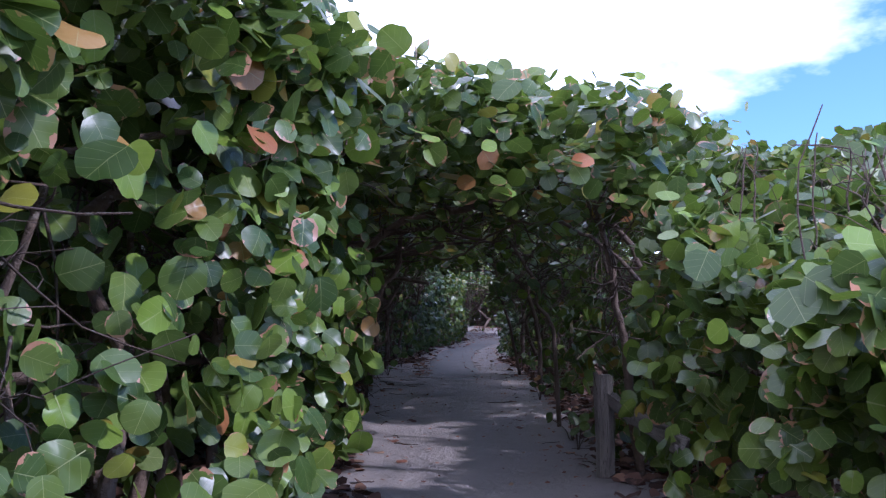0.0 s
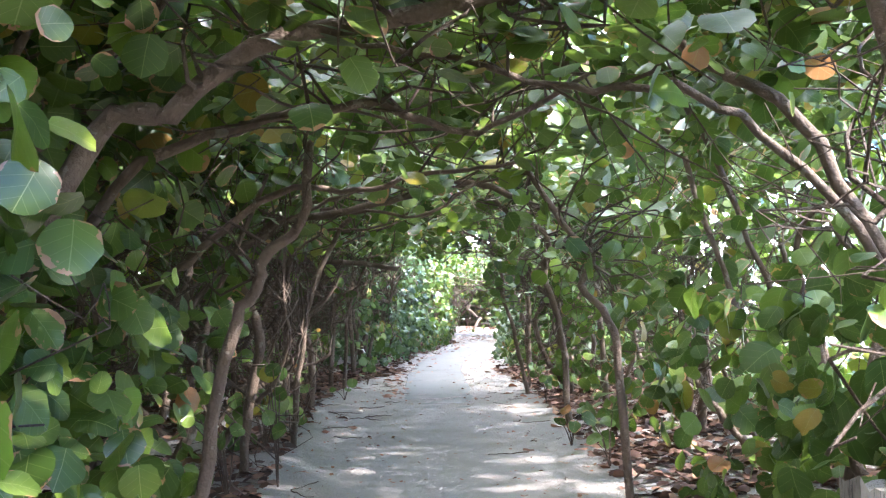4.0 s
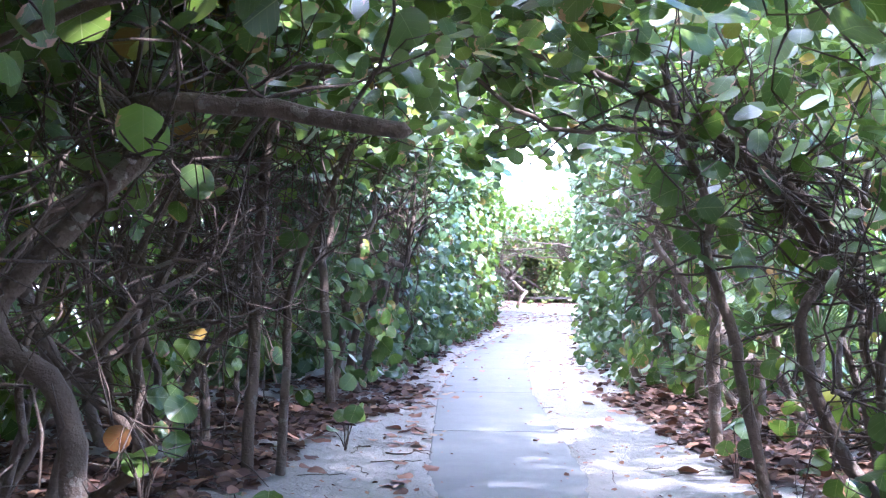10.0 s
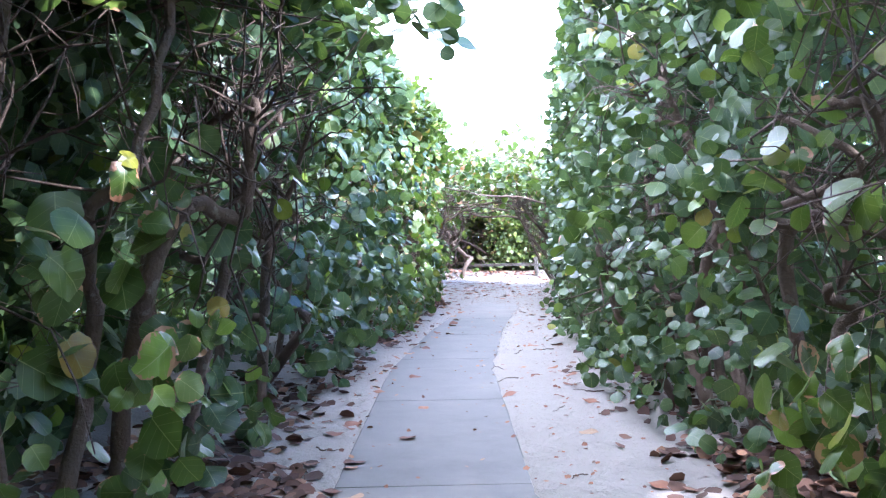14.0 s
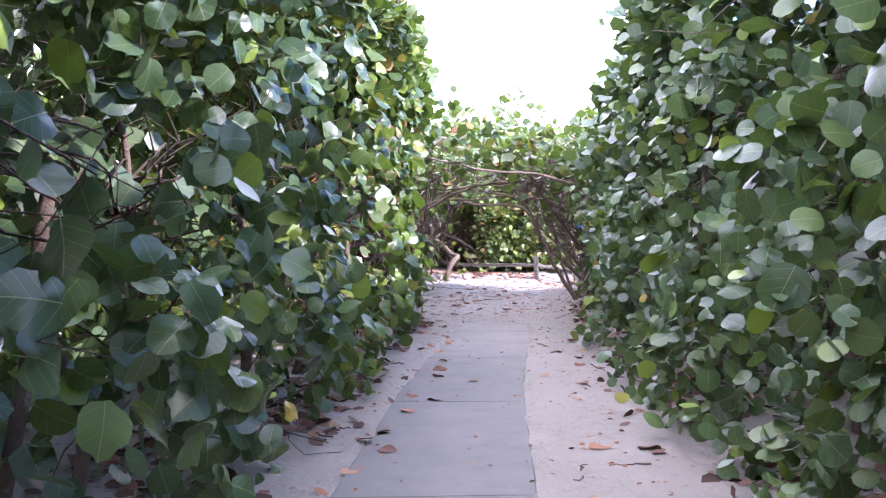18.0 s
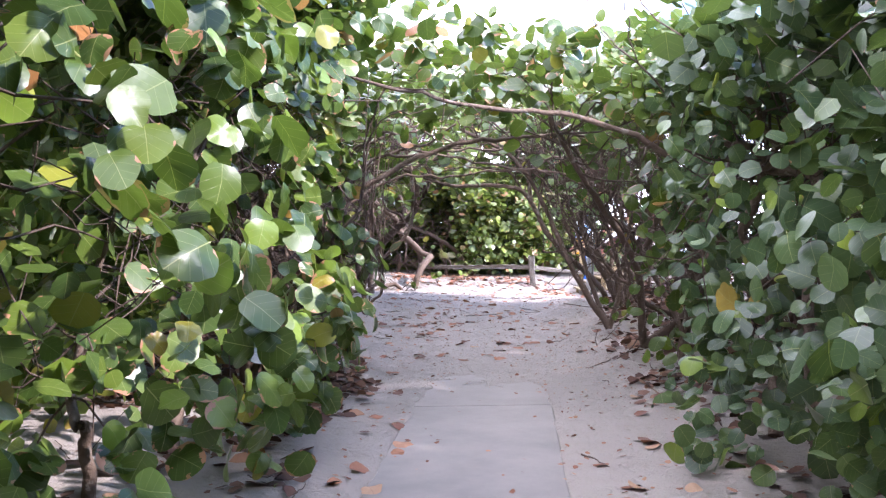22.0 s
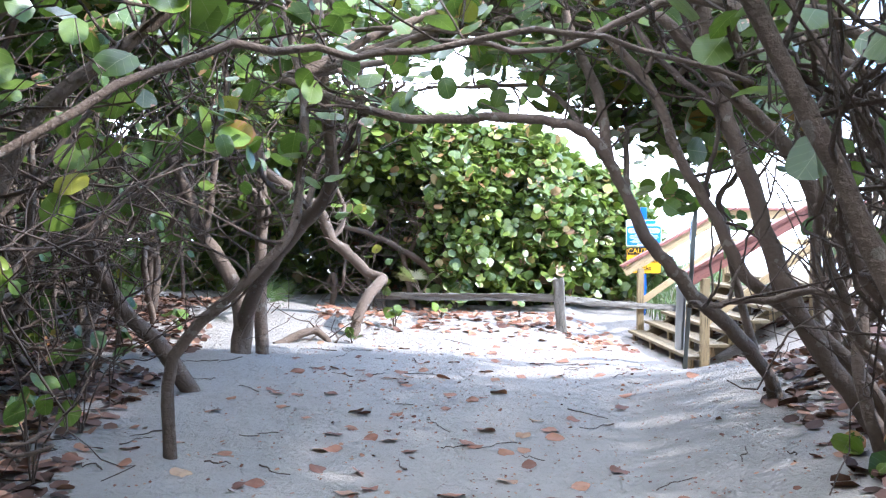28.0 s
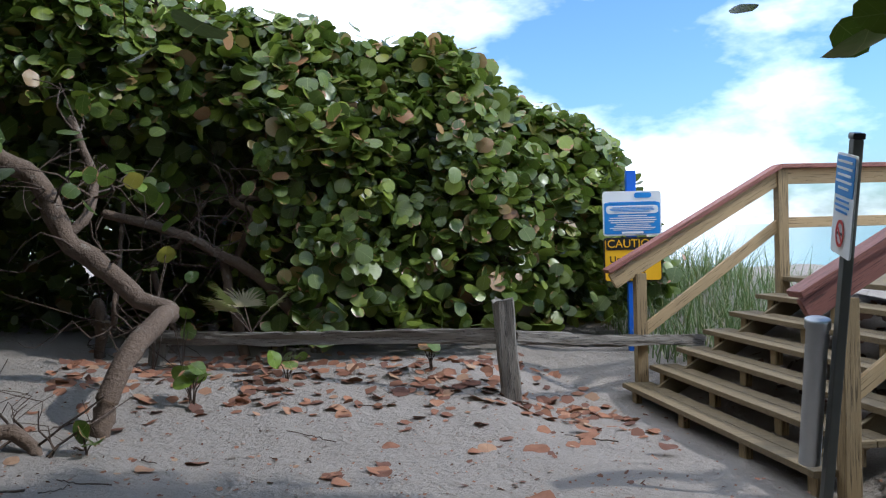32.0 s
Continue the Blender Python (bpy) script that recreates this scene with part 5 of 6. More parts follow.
tree("crooked sea grape branch in the tall hedge", [
    ([(2.5, 30.4, -0.05), (2.16, 30.5, 0.6), (1.98, 30.5, 0.8), (1.89, 30.5, 1.13), (1.8, 30.5, 1.4)], 0.04, 0.02)], 20, 0.5, 20, (2.5, 30.4, 0))


# ---- fences ----
def fence(label, posts, rails, at):
    ob = thing("fence", label, "fence")
    for (x, y, z0, z1), w, lean in posts:
        me = weathered("post", z1 - z0 + 0.2, w, w * 0.9, M_RAIL, int(x * 50), 0.005)
        p = part("post", me, ob)
        p.matrix_basis = pose(x, y, (z0 + z1 - 0.2) / 2, lean[0], lean[1], lean[2]) @ pose(0, 0, 0, 0, 90, 0)
    for k, (a, b, h) in enumerate(rails):
        me = weathered("rail", (Vector(b) - Vector(a)).length, 0.075, h, M_RAIL, int(a[1] * 9) + k, 0.007, 0.012)
        part("rail", me, ob).matrix_basis = beam_matrix(a, b)
    return rebase(ob, at)


fence("weathered split-rail fence with one post, overgrown by leaves", [((1.46, 8.55, 0.0, 0.94), 0.16, (0, -2, 12))],
      [((1.50, 8.5, 0.72), (1.56, 6.2, 0.64), 0.11)], (1.46, 8.55, 0))
RAIL_END = (7.3, 58.8, 0.38)
fence("low weathered grey rail fence along the dune bush", [((5.30, 57.95, 0.22, 0.86), 0.16, (0, -4, -12)), ((2.72, 59.55, 0.25, 0.62), 0.13, (4, 6, 20))],
      [((2.75, 59.5, 0.55), (5.24, 57.98, 0.60), 0.10), ((5.36, 57.98, 0.58), RAIL_END, 0.09)], (5.3, 57.95, 0.25))


# ---- stairs up to the boardwalk ----
stairs = thing("staircase", "wooden beach staircase with open risers and red-capped handrails on sand", "stairs")
S_L, S_R = Vector((6.46, 58.58, 0.0)), Vector((6.23, 55.62, 0.0))
ALONG = (S_R - S_L).normalized()
CLIMB = Vector((-ALONG.y, ALONG.x, 0)).normalized()
WIDE, RUN, RISE, TREAD0 = (S_R - S_L).length, 0.235, 0.138, 0.09


def stair_point(k, side, z, off=0.0):
    """A point on the flight: k runs in, side 0 at the far end to 1 at the near end."""
    p = S_L + ALONG * (WIDE * side + off) + CLIMB * (RUN * k)
    return Vector((p.x, p.y, z))


for k in range(6):
    z = TREAD0 + RISE * k
    for j in range(2):
        q = k + j * 0.52 - 0.02
        a, b = stair_point(q, 0, z - 0.02), stair_point(q, 1, z - 0.02)
        a, b = a + CLIMB * 0.06, b + CLIMB * 0.06
        beam("tread_board", a, b, 0.118, 0.038, M_STAIR, stairs, bevel=0.005)
    for s in (0.06, 0.38, 0.70, 0.97):
        a = stair_point(k + 0.25, s, -0.08 if k == 0 else z - RISE - 0.01)
        b = stair_point(k + 0.25, s, z - 0.042)
        me = box_mesh("riser_block", (0.05, 0.09, b.z - a.z), M_NEWEL, 0.004)
        o = part("riser_block", me, stairs)
        o.matrix_basis = pose(a.x, a.y, (a.z + b.z) / 2, 0, 0, math.degrees(math.atan2(CLIMB.y, CLIMB.x)))
for j in range(12):
    a, b = stair_point(6.0 + j * 0.61, 0, TREAD0 + RISE * 6 - 0.02), stair_point(6.0 + j * 0.61, 1, TREAD0 + RISE * 6 - 0.02)
    beam("deck_board", a + CLIMB * 0.07, b + CLIMB * 0.07, 0.138, 0.038, M_STAIR, stairs, bevel=0.005)
for s in (0.0, 1.0):
    off = -0.03 if s == 0 else 0.03
    beam("stringer", stair_point(0.9, 0.1 + 0.8 * s, TREAD0 - 0.06), stair_point(6.2, 0.1 + 0.8 * s, TREAD0 + RISE * 5.3 - 0.04), 0.04, 0.14, M_STAIR, stairs)
    zd = TREAD0 + RISE * 6
    posts = [(0.75, -0.1, 0.98), (6.1, 0.0, zd + 0.9), (12.4, 0.0, zd + 0.9)]
    for k, z0, z1 in posts:
        p = stair_point(k, s, 0, off)
        me = box_mesh("newel", (0.09, 0.09, z1 - z0), M_NEWEL, 0.005)
        o = part("newel_post", me, stairs)
        o.matrix_basis = pose(p.x, p.y, (z0 + z1) / 2, 0, 0, math.degrees(math.atan2(CLIMB.y, CLIMB.x)))
    lo, hi = stair_point(-0.25, s, 0.92, off), stair_point(6.0, s, zd + 0.84, off)
    far = stair_point(13.0, s, zd + 0.84, off)
    beam("hand_rail", lo, hi, 0.045, 0.13, M_HAND if s == 0 else M_CAP, stairs)
    beam("hand_rail", hi, far, 0.045, 0.13, M_HAND, stairs)
    up = Vector((0, 0, 0.085))
    beam("rail_cap", lo + up * 1.0 - CLIMB * 0.05, hi + up, 0.15, 0.038, M_CAP, stairs, "red-stained wooden rail cap")
    beam("rail_cap", hi + up, far + up, 0.15, 0.038, M_CAP, stairs, "red-stained wooden rail cap")
    beam("mid_rail", stair_point(0.75, s, 0.48, off * 1.6), stair_point(6.1, s, zd + 0.45, off * 1.6), 0.04, 0.09, M_HAND, stairs)
    beam("mid_rail", stair_point(6.1, s, zd + 0.45, off * 1.6), stair_point(13.0, s, zd + 0.45, off * 1.6), 0.04, 0.09, M_HAND, stairs)
rebase(stairs, (6.1, 56.6, 0))


# ---- signs ----
def text_mesh(body, size, material, name="lettering"):
    cu = bpy.data.curves.new(name, "FONT")
    cu.body, cu.size, cu.align_x, cu.align_y = body, size, "CENTER", "CENTER"
    cu.extrude = 0.0015
    ob = bpy.data.objects.new(name, cu)
    scene.collection.objects.link(ob)
    me = bpy.data.meshes.new_from_object(ob.evaluated_get(bpy.context.evaluated_depsgraph_get()))
    bpy.data.objects.remove(ob)
    me.materials.clear()
    me.materials.append(material)
    return me


def rounded_plate(name, w, h, r, depth, material):
    """An upright plate in the xz plane with round corners, its face towards -y."""
    bm = bmesh.new()
    ring = []
    for cx, cz, a0 in ((w / 2 - r, h / 2 - r, 0), (-w / 2 + r, h / 2 - r, 90), (-w / 2 + r, -h / 2 + r, 180), (w / 2 - r, -h / 2 + r, 270)):
        for k in range(5):
            a = radians(a0 + 22.5 * k)
            ring.append(bm.verts.new((cx + r * math.cos(a), 0, cz + r * math.sin(a))))
    f = bm.faces.new(ring)
    geo = bmesh.ops.extrude_face_region(bm, geom=[f])
    for v in geo["geom"]:
        if isinstance(v, bmesh.types.BMVert):
            v.co.y += depth
    bmesh.ops.recalc_face_normals(bm, faces=bm.faces[:])
    me = bpy.data.meshes.new(name)
    bm.to_mesh(me)
    bm.free()
    me.materials.append(material)
    return me


def put(ob, m):
    ob.matrix_basis = m
    return ob


sign = thing("sign_post", "blue post carrying a blue notice and a yellow caution sign", "sign")
SM = pose(6.97, 59.46, 1.49, 0, 0, -12)
put(part("post", box_mesh("post", (0.09, 0.07, 1.75), M_BLUE, 0.006), sign, "blue painted wooden post"), SM @ pose(0, 0.05, -0.48))
blue = put(part("notice_board", rounded_plate("notice_board", 0.54, 0.41, 0.03, 0.012, M_WHITE), sign, "blue and white notice"), SM)
put(part("panel", rounded_plate("panel", 0.515, 0.29, 0.02, 0.003, M_SIGNBLUE), blue), pose(0, -0.004, -0.045))
put(part("panel", rounded_plate("panel", 0.48, 0.075, 0.03, 0.003, M_WHITE), blue), pose(0, -0.008, 0.035))
for z, w, h, mt in ((0.098, 0.44, 0.016, M_SIGNBLUE), (0.055, 0.38, 0.006, M_SIGNBLUE), (0.042, 0.42, 0.006, M_SIGNBLUE), (0.029, 0.40, 0.006, M_SIGNBLUE), (0.016, 0.33, 0.006, M_SIGNBLUE),
                    (-0.022, 0.27, 0.009, M_WHITE), (-0.042, 0.42, 0.009, M_WHITE), (-0.062, 0.44, 0.009, M_WHITE), (-0.082, 0.40, 0.009, M_WHITE), (-0.102, 0.30, 0.006, M_WHITE),
                    (-0.118, 0.34, 0.006, M_WHITE), (-0.134, 0.42, 0.008, M_WHITE), (-0.150, 0.36, 0.006, M_WHITE), (-0.176, 0.20, 0.020, M_WHITE)):
    put(part("text_bar", rounded_plate("text_bar", w, h, h * 0.3, 0.002, mt), blue), pose(0, -0.011, z))
put(part("emblem", rounded_plate("emblem", 0.16, 0.05, 0.024, 0.002, M_SIGNBLUE), blue), pose(0.1, -0.004, 0.165))
caution = put(part("caution_sign", rounded_plate("caution_sign", 0.54, 0.41, 0.03, 0.012, M_BLACK), sign, "yellow and black caution sign"), SM @ pose(0, 0, -0.425))
put(part("panel", rounded_plate("panel", 0.515, 0.385, 0.025, 0.003, M_YELLOW), caution), pose(0, -0.004, 0))
put(part("panel", rounded_plate("panel", 0.495, 0.11, 0.015, 0.003, M_BLACK), caution), pose(0, -0.008, 0.145))
put(part("lettering", text_mesh("CAUTION", 0.105, M_YELLOW), caution), pose(0, -0.012, 0.145, 90))
put(part("lettering", text_mesh("Underwater", 0.088, M_BLACK), caution), pose(0, -0.008, 0.0, 90))
put(part("lettering", text_mesh("Rocks", 0.095, M_BLACK), caution), pose(0, -0.008, -0.115, 90))
rebase(sign, (6.99, 59.5, 0.4))

pole = thing("sign_pole", "leaning steel channel pole with a white no-smoking notice, beside the stairs", "sign")
PM = Matrix.Translation((6.07, 55.3, 0.0)) @ Matrix.Rotation(radians(9.2), 4, "X") @ pose(0, 0, 0, 0, 0, -110)
put(part("pole", box_mesh("pole", (0.075, 0.045, 1.95), M_POLE, 0.006), pole), PM @ pose(0, 0, 0.78))
put(part("pole_cap", box_mesh("pole_cap", (0.085, 0.055, 0.03), M_BLACK, 0.008), pole), PM @ pose(0, 0, 1.77))
board = put(part("notice_board", rounded_plate("notice_board", 0.30, 0.46, 0.02, 0.008, M_WHITE), pole, "blue and white notice with a no-smoking mark"), PM @ pose(0, -0.034, 1.46))
put(part("panel", rounded_plate("panel", 0.28, 0.18, 0.015, 0.003, M_SIGNBLUE), board), pose(0, -0.004, 0.13))
for z, w in ((0.195, 0.22), (0.165, 0.24), (0.135, 0.2), (0.105, 0.24), (0.075, 0.16), (0.02, 0.2), (-0.005, 0.22), (-0.03, 0.18)):
    put(part("text_bar", rounded_plate("text_bar", w, 0.011, 0.003, 0.002, M_WHITE if z > 0.03 else M_SIGNBLUE), board), pose(0, -0.008, z))


def ring_mesh(name, r, t, material):
    bm = bmesh.new()
    n = 28
    loops = [[bm.verts.new((q * math.cos(2 * math.pi * i / n), y, q * math.sin(2 * math.pi * i / n))) for i in range(n)] for q, y in ((r, 0), (r - t, 0), (r - t, 0.003), (r, 0.003))]
    for k in range(4):
        for i in range(n):
            bm.faces.new((loops[k][i], loops[(k + 1) % 4][i], loops[(k + 1) % 4][(i + 1) % n], loops[k][(i + 1) % n]))
    bmesh.ops.recalc_face_normals(bm, faces=bm.faces[:])
    me = bpy.data.meshes.new(name)
    bm.to_mesh(me)
    bm.free()
    me.materials.append(material)
    return me


put(part("no_smoking_mark", ring_mesh("no_smoking_mark", 0.062, 0.014, M_RED), board, "red prohibition ring"), pose(0, -0.008, -0.13))
put(part("no_smoking_bar", box_mesh("no_smoking_bar", (0.11, 0.003, 0.013), M_RED, 0.001), board), pose(0, -0.008, -0.13, 0, 40))
put(part("cigarette", box_mesh("cigarette", (0.075, 0.002, 0.012), M_BLACK, 0.0005), board), pose(0, -0.007, -0.13))
tube = part("pipe", tubes("pipe", [(np.array([(0, 0, z) for z in (0, 0.02, 0.34, 0.68, 0.70, 0.701)]), np.array([0.052, 0.052, 0.052, 0.052, 0.052, 0.001]))], M_GALV, 16), pole, "short galvanised pipe")
put(tube, PM @ pose(-0.07, -0.07, 0.20, 2, 3, 0))
put(part("pipe_cap", tubes("pipe_cap", [(np.array([(0, 0, z) for z in (0, 0.03, 0.042, 0.045, 0.046)]), np.array([0.060, 0.060, 0.059, 0.052, 0.001]))], M_GALV, 16), pole), PM @ pose(-0.07, -0.07, 0.20, 2, 3, 0) @ pose(0, 0, 0.68))
rebase(pole, (6.08, 55.25, 0))


# ---- grass, litter, fallen leaves, sprouts ----
def blades(name, base, height, width, lean, material):
    """Bent grass blades as one mesh, three segments each."""
    n = len(base)
    az = rng.uniform(0, 2 * np.pi, n)
    d = np.stack([np.cos(az), np.sin(az), 0 * az], 1)
    w = np.stack([-np.sin(az), np.cos(az), 0 * az], 1)
    vs, uv = [], []
    for f in (0, 0.4, 0.75, 1.0):
        c = base + d * (lean * height * f * f)[:, None] + np.array([0, 0, 1.0]) * (height * (f - 0.25 * f * f * lean))[:, None]
        k = width * (1 - f * 0.92)
        vs += [c - w * k[:, None], c + w * k[:, None]]
    v = np.stack(vs, 1)
    faces = np.array([0, 1, 3, 2, 2, 3, 5, 4, 4, 5, 7, 6])
    idx = faces[None] + (np.arange(n) * 8)[:, None]
    return raw_mesh(name, v.reshape(-1, 3), idx.ravel(), np.full(n * 3, 4), material, np.tile([[0.5, 0.2]] * 8, (n, 1)))


count = 2200
u, v = rng.uniform(7.0, 9.0, count), rng.uniform(59.0, 62.0, count)
base = np.stack([u, v, ground_z(u, v)], 1)
g = new("sea_oats", blades("sea_oats", base, rng.uniform(0.25, 0.75, count), rng.uniform(0.004, 0.009, count), rng.uniform(0.3, 1.2, count), M_GRASS))
tagged(g, "clump of sea oats on the dune beside the stairs", "grass", kind="stuff")


def palmetto(x, y, z, fans, r, label, blade=None):
    """Saw palmetto: fans of narrow pleated blades on stalks."""
    ob = thing("saw_palmetto", label, "palm", "palmettos")
    for _ in range(fans):
        az, el = rng.uniform(0, 2 * np.pi), rng.uniform(0.4, 1.2)
        d = np.array([np.cos(az) * np.cos(el), np.sin(az) * np.cos(el), np.sin(el)])
        hub = np.array([x, y, z]) + d * r * 0.8
        stalk = part("stalk", tubes("stalk", [limb([(x, y, z - 0.05), np.array([x, y, z]) + d * r * 0.4, hub], 0.008, 0.006, 3, 0.002)], M_TWIG, 5), ob)
        side = np.cross(d, (0, 0, 1))
        side /= np.linalg.norm(side)
        for k, a in enumerate(np.linspace(-1.5, 1.5, 19)):
            q = d * np.cos(a) + side * np.sin(a)
            w = np.cross(q, np.cross(d, side)) * 0.011
            ln = r * (0.75 + 0.25 * np.cos(a)) * rng.uniform(0.85, 1.1)
            tip = hub + q * ln + np.array([0, 0, -0.12 * ln])
            mid_ = hub + q * ln * 0.55
            vs = np.array([hub - w * 0.3, hub + w * 0.3, mid_ - w, mid_ + w, tip])
            part("blade", raw_mesh("blade", vs, [0, 1, 3, 2, 2, 3, 4], [4, 3], blade or M_PALM, np.tile([[0.5, 0.2]], (5, 1))), stalk)
    return rebase(ob, (x, y, z))


palmetto(2.55, 23.3, 0.7, 4, 0.55, "saw palmetto fans among crooked stems")
palmetto(3.5, 59.25, 0.62, 4, 0.32, "half-dry saw palmetto fans under the dune bush", M_PALMDRY)
palmetto(4.6, 59.95, 0.85, 3, 0.4, "saw palmetto fans under the dune bush")
palmetto(1.2, 58.6, 0.2, 4, 0.5, "dark saw palmetto fans in the shade")


def litter(name, y0, y1, side, density, spread, label, size=0.054, start=-0.15):
    face = left_x if side < 0 else right_x
    count = int(density * (y1 - y0) * spread)
    y = rng.uniform(y0, y1, count)
    x = face(y) + side * (rng.beta(1.3, 1.6, count) * spread + start)
    on = fbm(x, y, 1.1, 3.3) + rng.normal(0, 0.35, count) > -0.25
    x, y, count = x[on], y[on], int(on.sum())
    pos = np.stack([x, y, ground_z(x, y) + rng.uniform(0.004, 0.022, count)], 1)
    ob = new(name, leaf_cloud(name, pos, jitter_normals(np.tile([0, 0, 1.0], (count, 1)), 0.32), size * rng.lognormal(0, 0.2, count), M_DRY_SHADED, LEAVES_FLAT, 3.0))
    return tagged(ob, label, "leaf litter", kind="stuff")


BROWN = "drift of dry brown sea grape leaves under the bushes"
for s in (-1, 1):
    litter("leaf_litter", 6, 27, s, 150, 3.0, BROWN)
    litter("leaf_litter", 27, 43, s, 60, 1.4, BROWN, start=0.3 if s > 0 else 0.15, size=0.052)
    litter("leaf_litter", 27, 43, s, 6, 0.6, BROWN, size=0.05)
    litter("leaf_litter", 19, 28.5, s, 150, 2.6, BROWN)
    litter("leaf_litter", 43, 58 if s > 0 else 61, s, 120 if s > 0 else 190, 3.2, BROWN)
count = 560
u, v = rng.uniform(2.0, 6.2, count), rng.normal(58.7, 0.5, count)
v = v - 0.3 * (u - 4)
ob = new("leaf_litter", leaf_cloud("leaf_litter", np.stack([u, v, ground_z(u, v) + rng.uniform(0.003, 0.012, count)], 1),
                                   jitter_normals(np.tile([0, -0.12, 1.0], (count, 1)), 0.26), 0.05 * rng.lognormal(0, 0.2, count), M_DRY, LEAVES_FLAT, 3.0))
tagged(ob, "orange-brown fallen leaves gathered under the rail fence", "leaf litter", kind="stuff")

FALLEN = []
for f, d, s in ((0.2, 0.2, 31), (-0.15, 0.1, 32), (0.05, 0.3, 33)):
    p, fs, uv = leaf_shape(13, 2, f * 0.6, d * 0.5, 0.09, s)
    FALLEN.append(raw_mesh("fallen_leaf", p, np.concatenate([np.array(q) for q in fs]), [len(q) for q in fs], M_DRY1, uv))


def fallen(x, y, size=0.065):
    ob = new("fallen_leaf", FALLEN[rng.integers(3)])
    s = size * rng.uniform(0.7, 1.25)
    z = max(float(ground_z(x, y)), 0.0) + 0.012
    ob.matrix_basis = pose(x, y, z, rng.normal(0, 10), rng.normal(0, 10), rng.uniform(0, 360)) @ Matrix.Diagonal((s, s, s, 1))
    return tagged(ob, "curled dry sea grape leaf lying on sand", "leaf", "fallen leaves")


for _ in range(150):
    y = rng.uniform(9, 47)
    s = rng.choice((-1, 1))
    e = left_x(y) if s < 0 else right_x(y)
    fallen(float(e - s * abs(rng.normal(0, 0.35))), float(y))
for _ in range(45):
    y = rng.uniform(21, 28)
    fallen(float(path_x(y) - 0.74 + rng.normal(0, 0.13)), float(y))
for _ in range(190):
    y = rng.uniform(46, 57.5)
    fallen(float(path_x(y) + rng.normal(-0.8, 1.3)), float(y))


# small bits of bark, stalk and leaf on the sand
def scatter(n, y0, y1, wide):
    y = rng.uniform(y0, y1, n)
    x = path_x(y) + rng.normal(0, wide, n)
    return x, y


x, y = scatter(5200, 6, 58, 1.5)
off = np.abs(x - path_x(y)) + rng.normal(0, 0.25, len(x)) > 0.45
x, y = x[off], y[off]
pos = np.stack([x, y, np.maximum(ground_z(x, y), 0.0) + 0.006], 1)
ob = new("leaf_crumbs", leaf_cloud("leaf_crumbs", pos, jitter_normals(np.tile([0, 0, 1.0], (len(x), 1)), 0.25), rng.uniform(0.008, 0.026, len(x)), M_DRY, [leaf_shape(5, 1, 0.1, 0.1, 0.1, 41)], 3.0))
tagged(ob, "crumbs of dry brown leaf scattered over the sand", "leaf litter", kind="stuff")
u, v = rng.normal(3.9, 1.8, 7000), rng.uniform(43, 59.2, 7000)
pos = np.stack([u, v, ground_z(u, v) + 0.004], 1)
ob = new("leaf_crumbs", leaf_cloud("leaf_crumbs", pos, jitter_normals(np.tile([0, 0, 1.0], (len(u), 1)), 0.3), rng.uniform(0.004, 0.013, len(u)), M_DRY, [leaf_shape(4, 1, 0.1, 0.1, 0.1, 42)], 3.0))
tagged(ob, "dark specks of bark and leaf trodden into the sand", "leaf litter", kind="stuff")
sticks = []
x, y = scatter(420, 8, 58, 2.0)
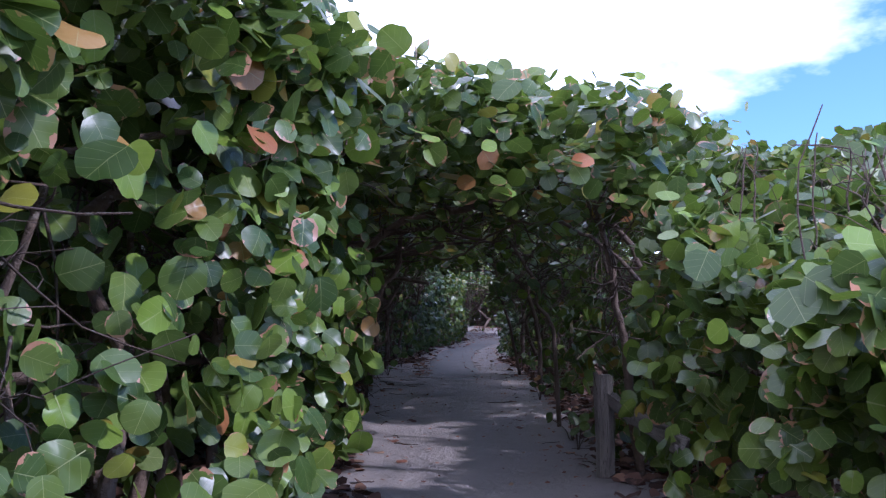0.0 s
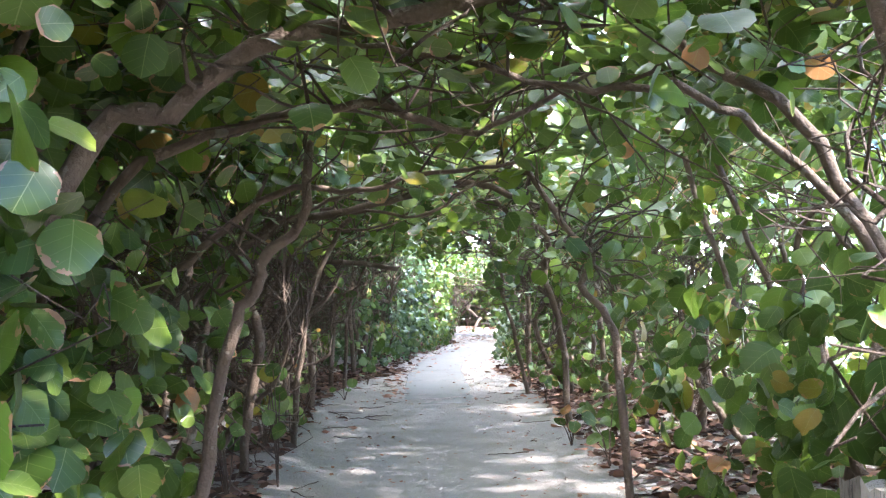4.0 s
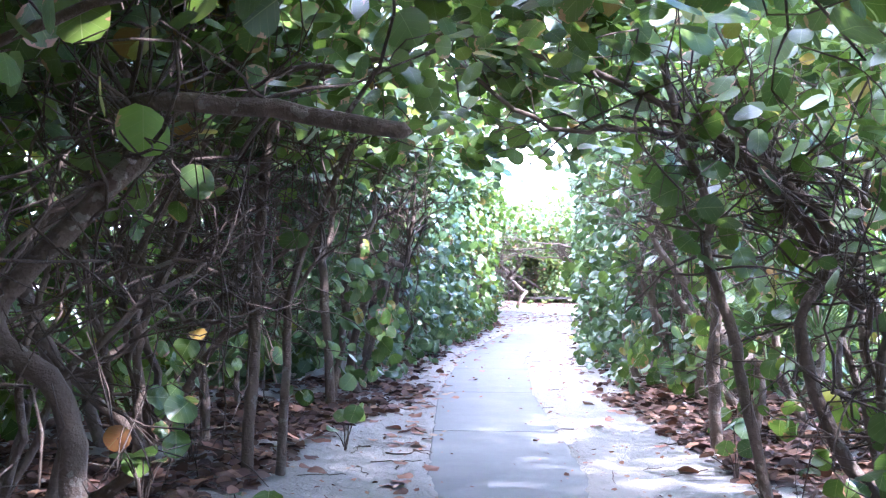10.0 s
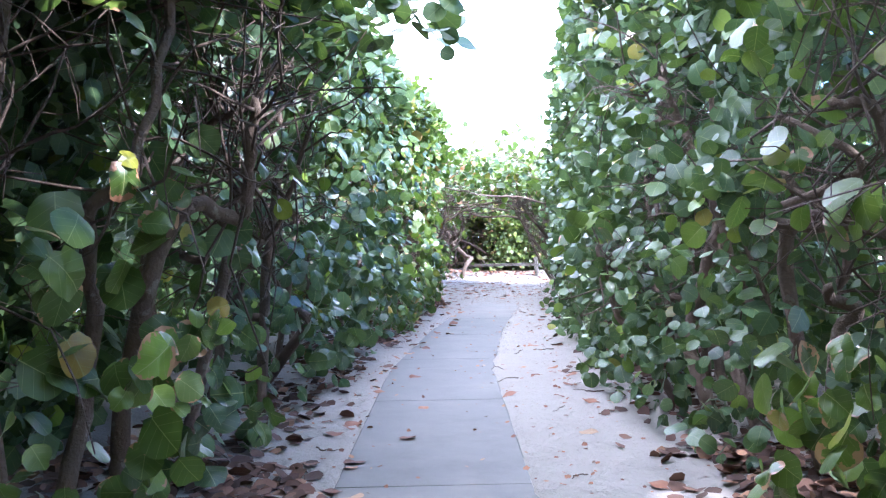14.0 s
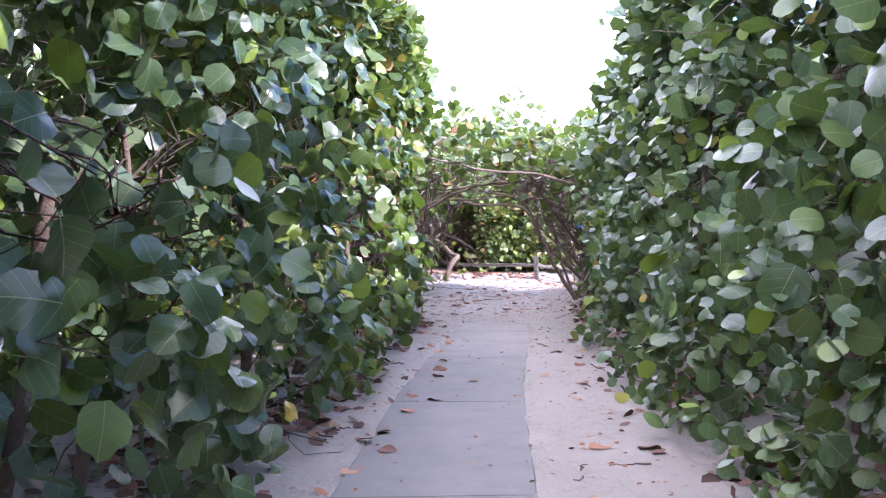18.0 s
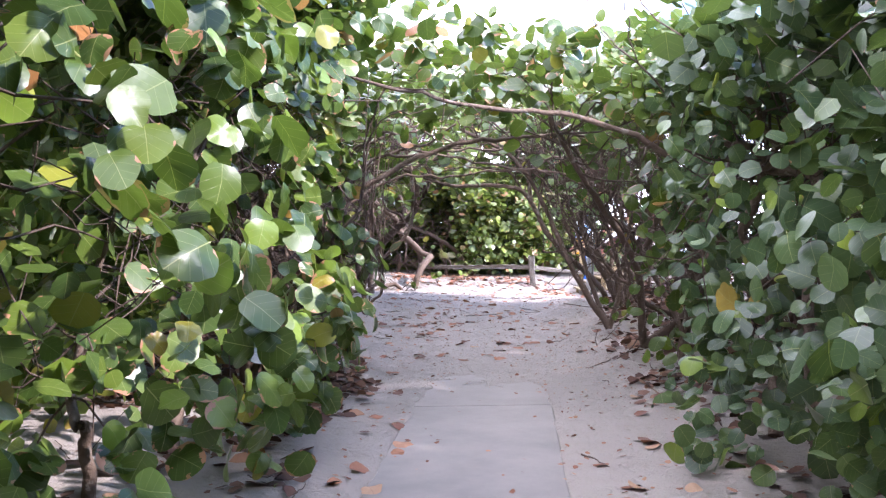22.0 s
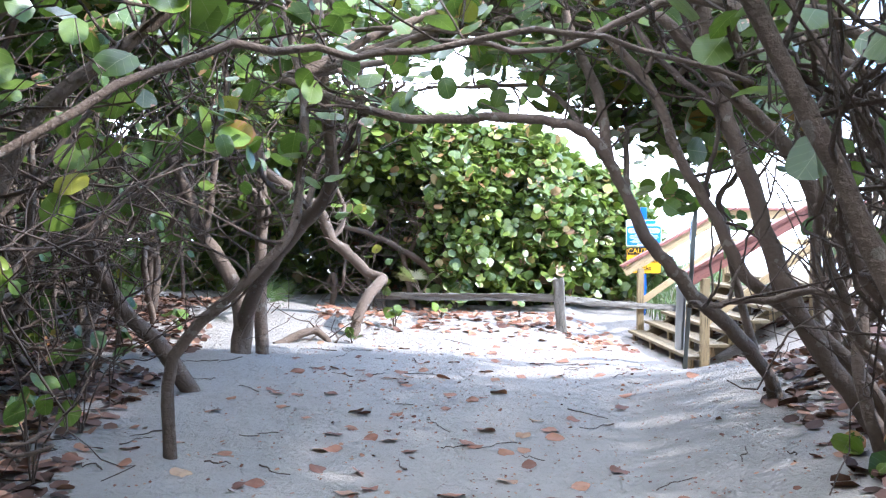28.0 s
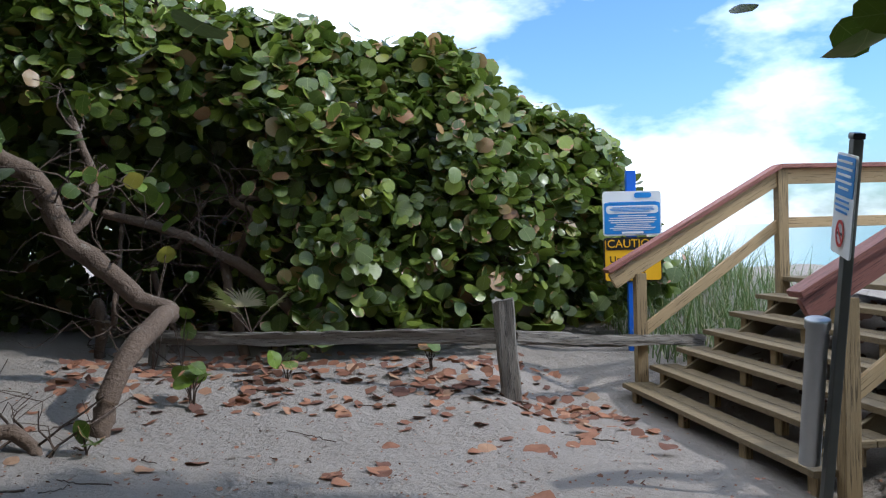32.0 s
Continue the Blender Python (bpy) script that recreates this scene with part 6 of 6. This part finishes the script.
for px, py in zip(x, y):
    if abs(px - path_x(py)) < 0.7 and py < 50:
        continue
    a, ln = rng.uniform(0, 2 * np.pi), rng.uniform(0.08, 0.45)
    k = [(px + np.cos(a) * ln * f + rng.normal(0, 0.015), py + np.sin(a) * ln * f + rng.normal(0, 0.015)) for f in (0, 0.4, 0.7, 1)]
    sticks.append(limb([(u, v, float(ground_z(u, v)) + 0.012) for u, v in k], rng.uniform(0.003, 0.008), 0.002, 3, 0.004))
ob = new("stick_litter", tubes("stick_litter", sticks, M_TWIG, 4))
tagged(ob, "thin dry sticks lying about on the sand", "sticks", kind="stuff")


def sprout(x, y, tall, leaves, label):
    """A seedling: a few upright shoots with round leaves."""
    ob = thing("sea_grape_seedling", label, "seedling", "seedlings")
    z = float(ground_z(x, y))
    for k in range(leaves):
        d = rng.normal(0, 0.10, 2) * (0.5 + tall)
        h = tall * rng.uniform(0.45, 1.0)
        part("shoot", tubes("shoot", [limb([(x, y, z - 0.03), (x + d[0] * 0.4, y + d[1] * 0.4, z + h * 0.6), (x + d[0], y + d[1], z + h)], 0.006, 0.004, 3, 0.003)], M_TWIG, 5), ob)
        pos = np.array([[x + d[0], y + d[1], z + h]])
        single_leaves(ob, pos, jitter_normals(np.array([[0.0, -0.6, 0.6]]), 0.45), np.array([rng.uniform(0.05, 0.085)]), SINGLE, 1)
    return rebase(ob, (x, y, z))


GREEN = "young sea grape seedling with bright round leaves in the litter"
for x, y, tall, n in ((3.05, 58.25, 0.30, 7), (3.75, 58.7, 0.26, 5), (4.85, 58.55, 0.22, 4), (2.45, 57.4, 0.16, 3), (2.72, 59.2, 0.95, 4), (2.95, 59.15, 0.6, 3)):
    sprout(x, y, tall, n, GREEN)
for x, y, tall, n in ((-1.5, 15.6, 0.55, 9), (-1.35, 16.3, 0.4, 6), (-1.9, 21.3, 0.5, 7), (-1.45, 17.6, 0.42, 4), (-1.75, 18.6, 0.4, 3), (-1.15, 20.6, 0.34, 4), (-1.3, 12.9, 0.8, 7), (-1.05, 13.6, 0.95, 7), (1.75, 14.3, 0.5, 5), (1.6, 15.6, 0.4, 4),
                      (1.85, 19.8, 0.45, 4), (1.9, 22.6, 0.4, 4), (-1.0, 23.6, 0.35, 4), (0.6, 50.6, 0.6, 4), (0.5, 52.0, 0.7, 5), (1.45, 10.2, 0.35, 5), (1.5, 11.0, 0.4, 5)):
    sprout(x, y, tall, n, GREEN)
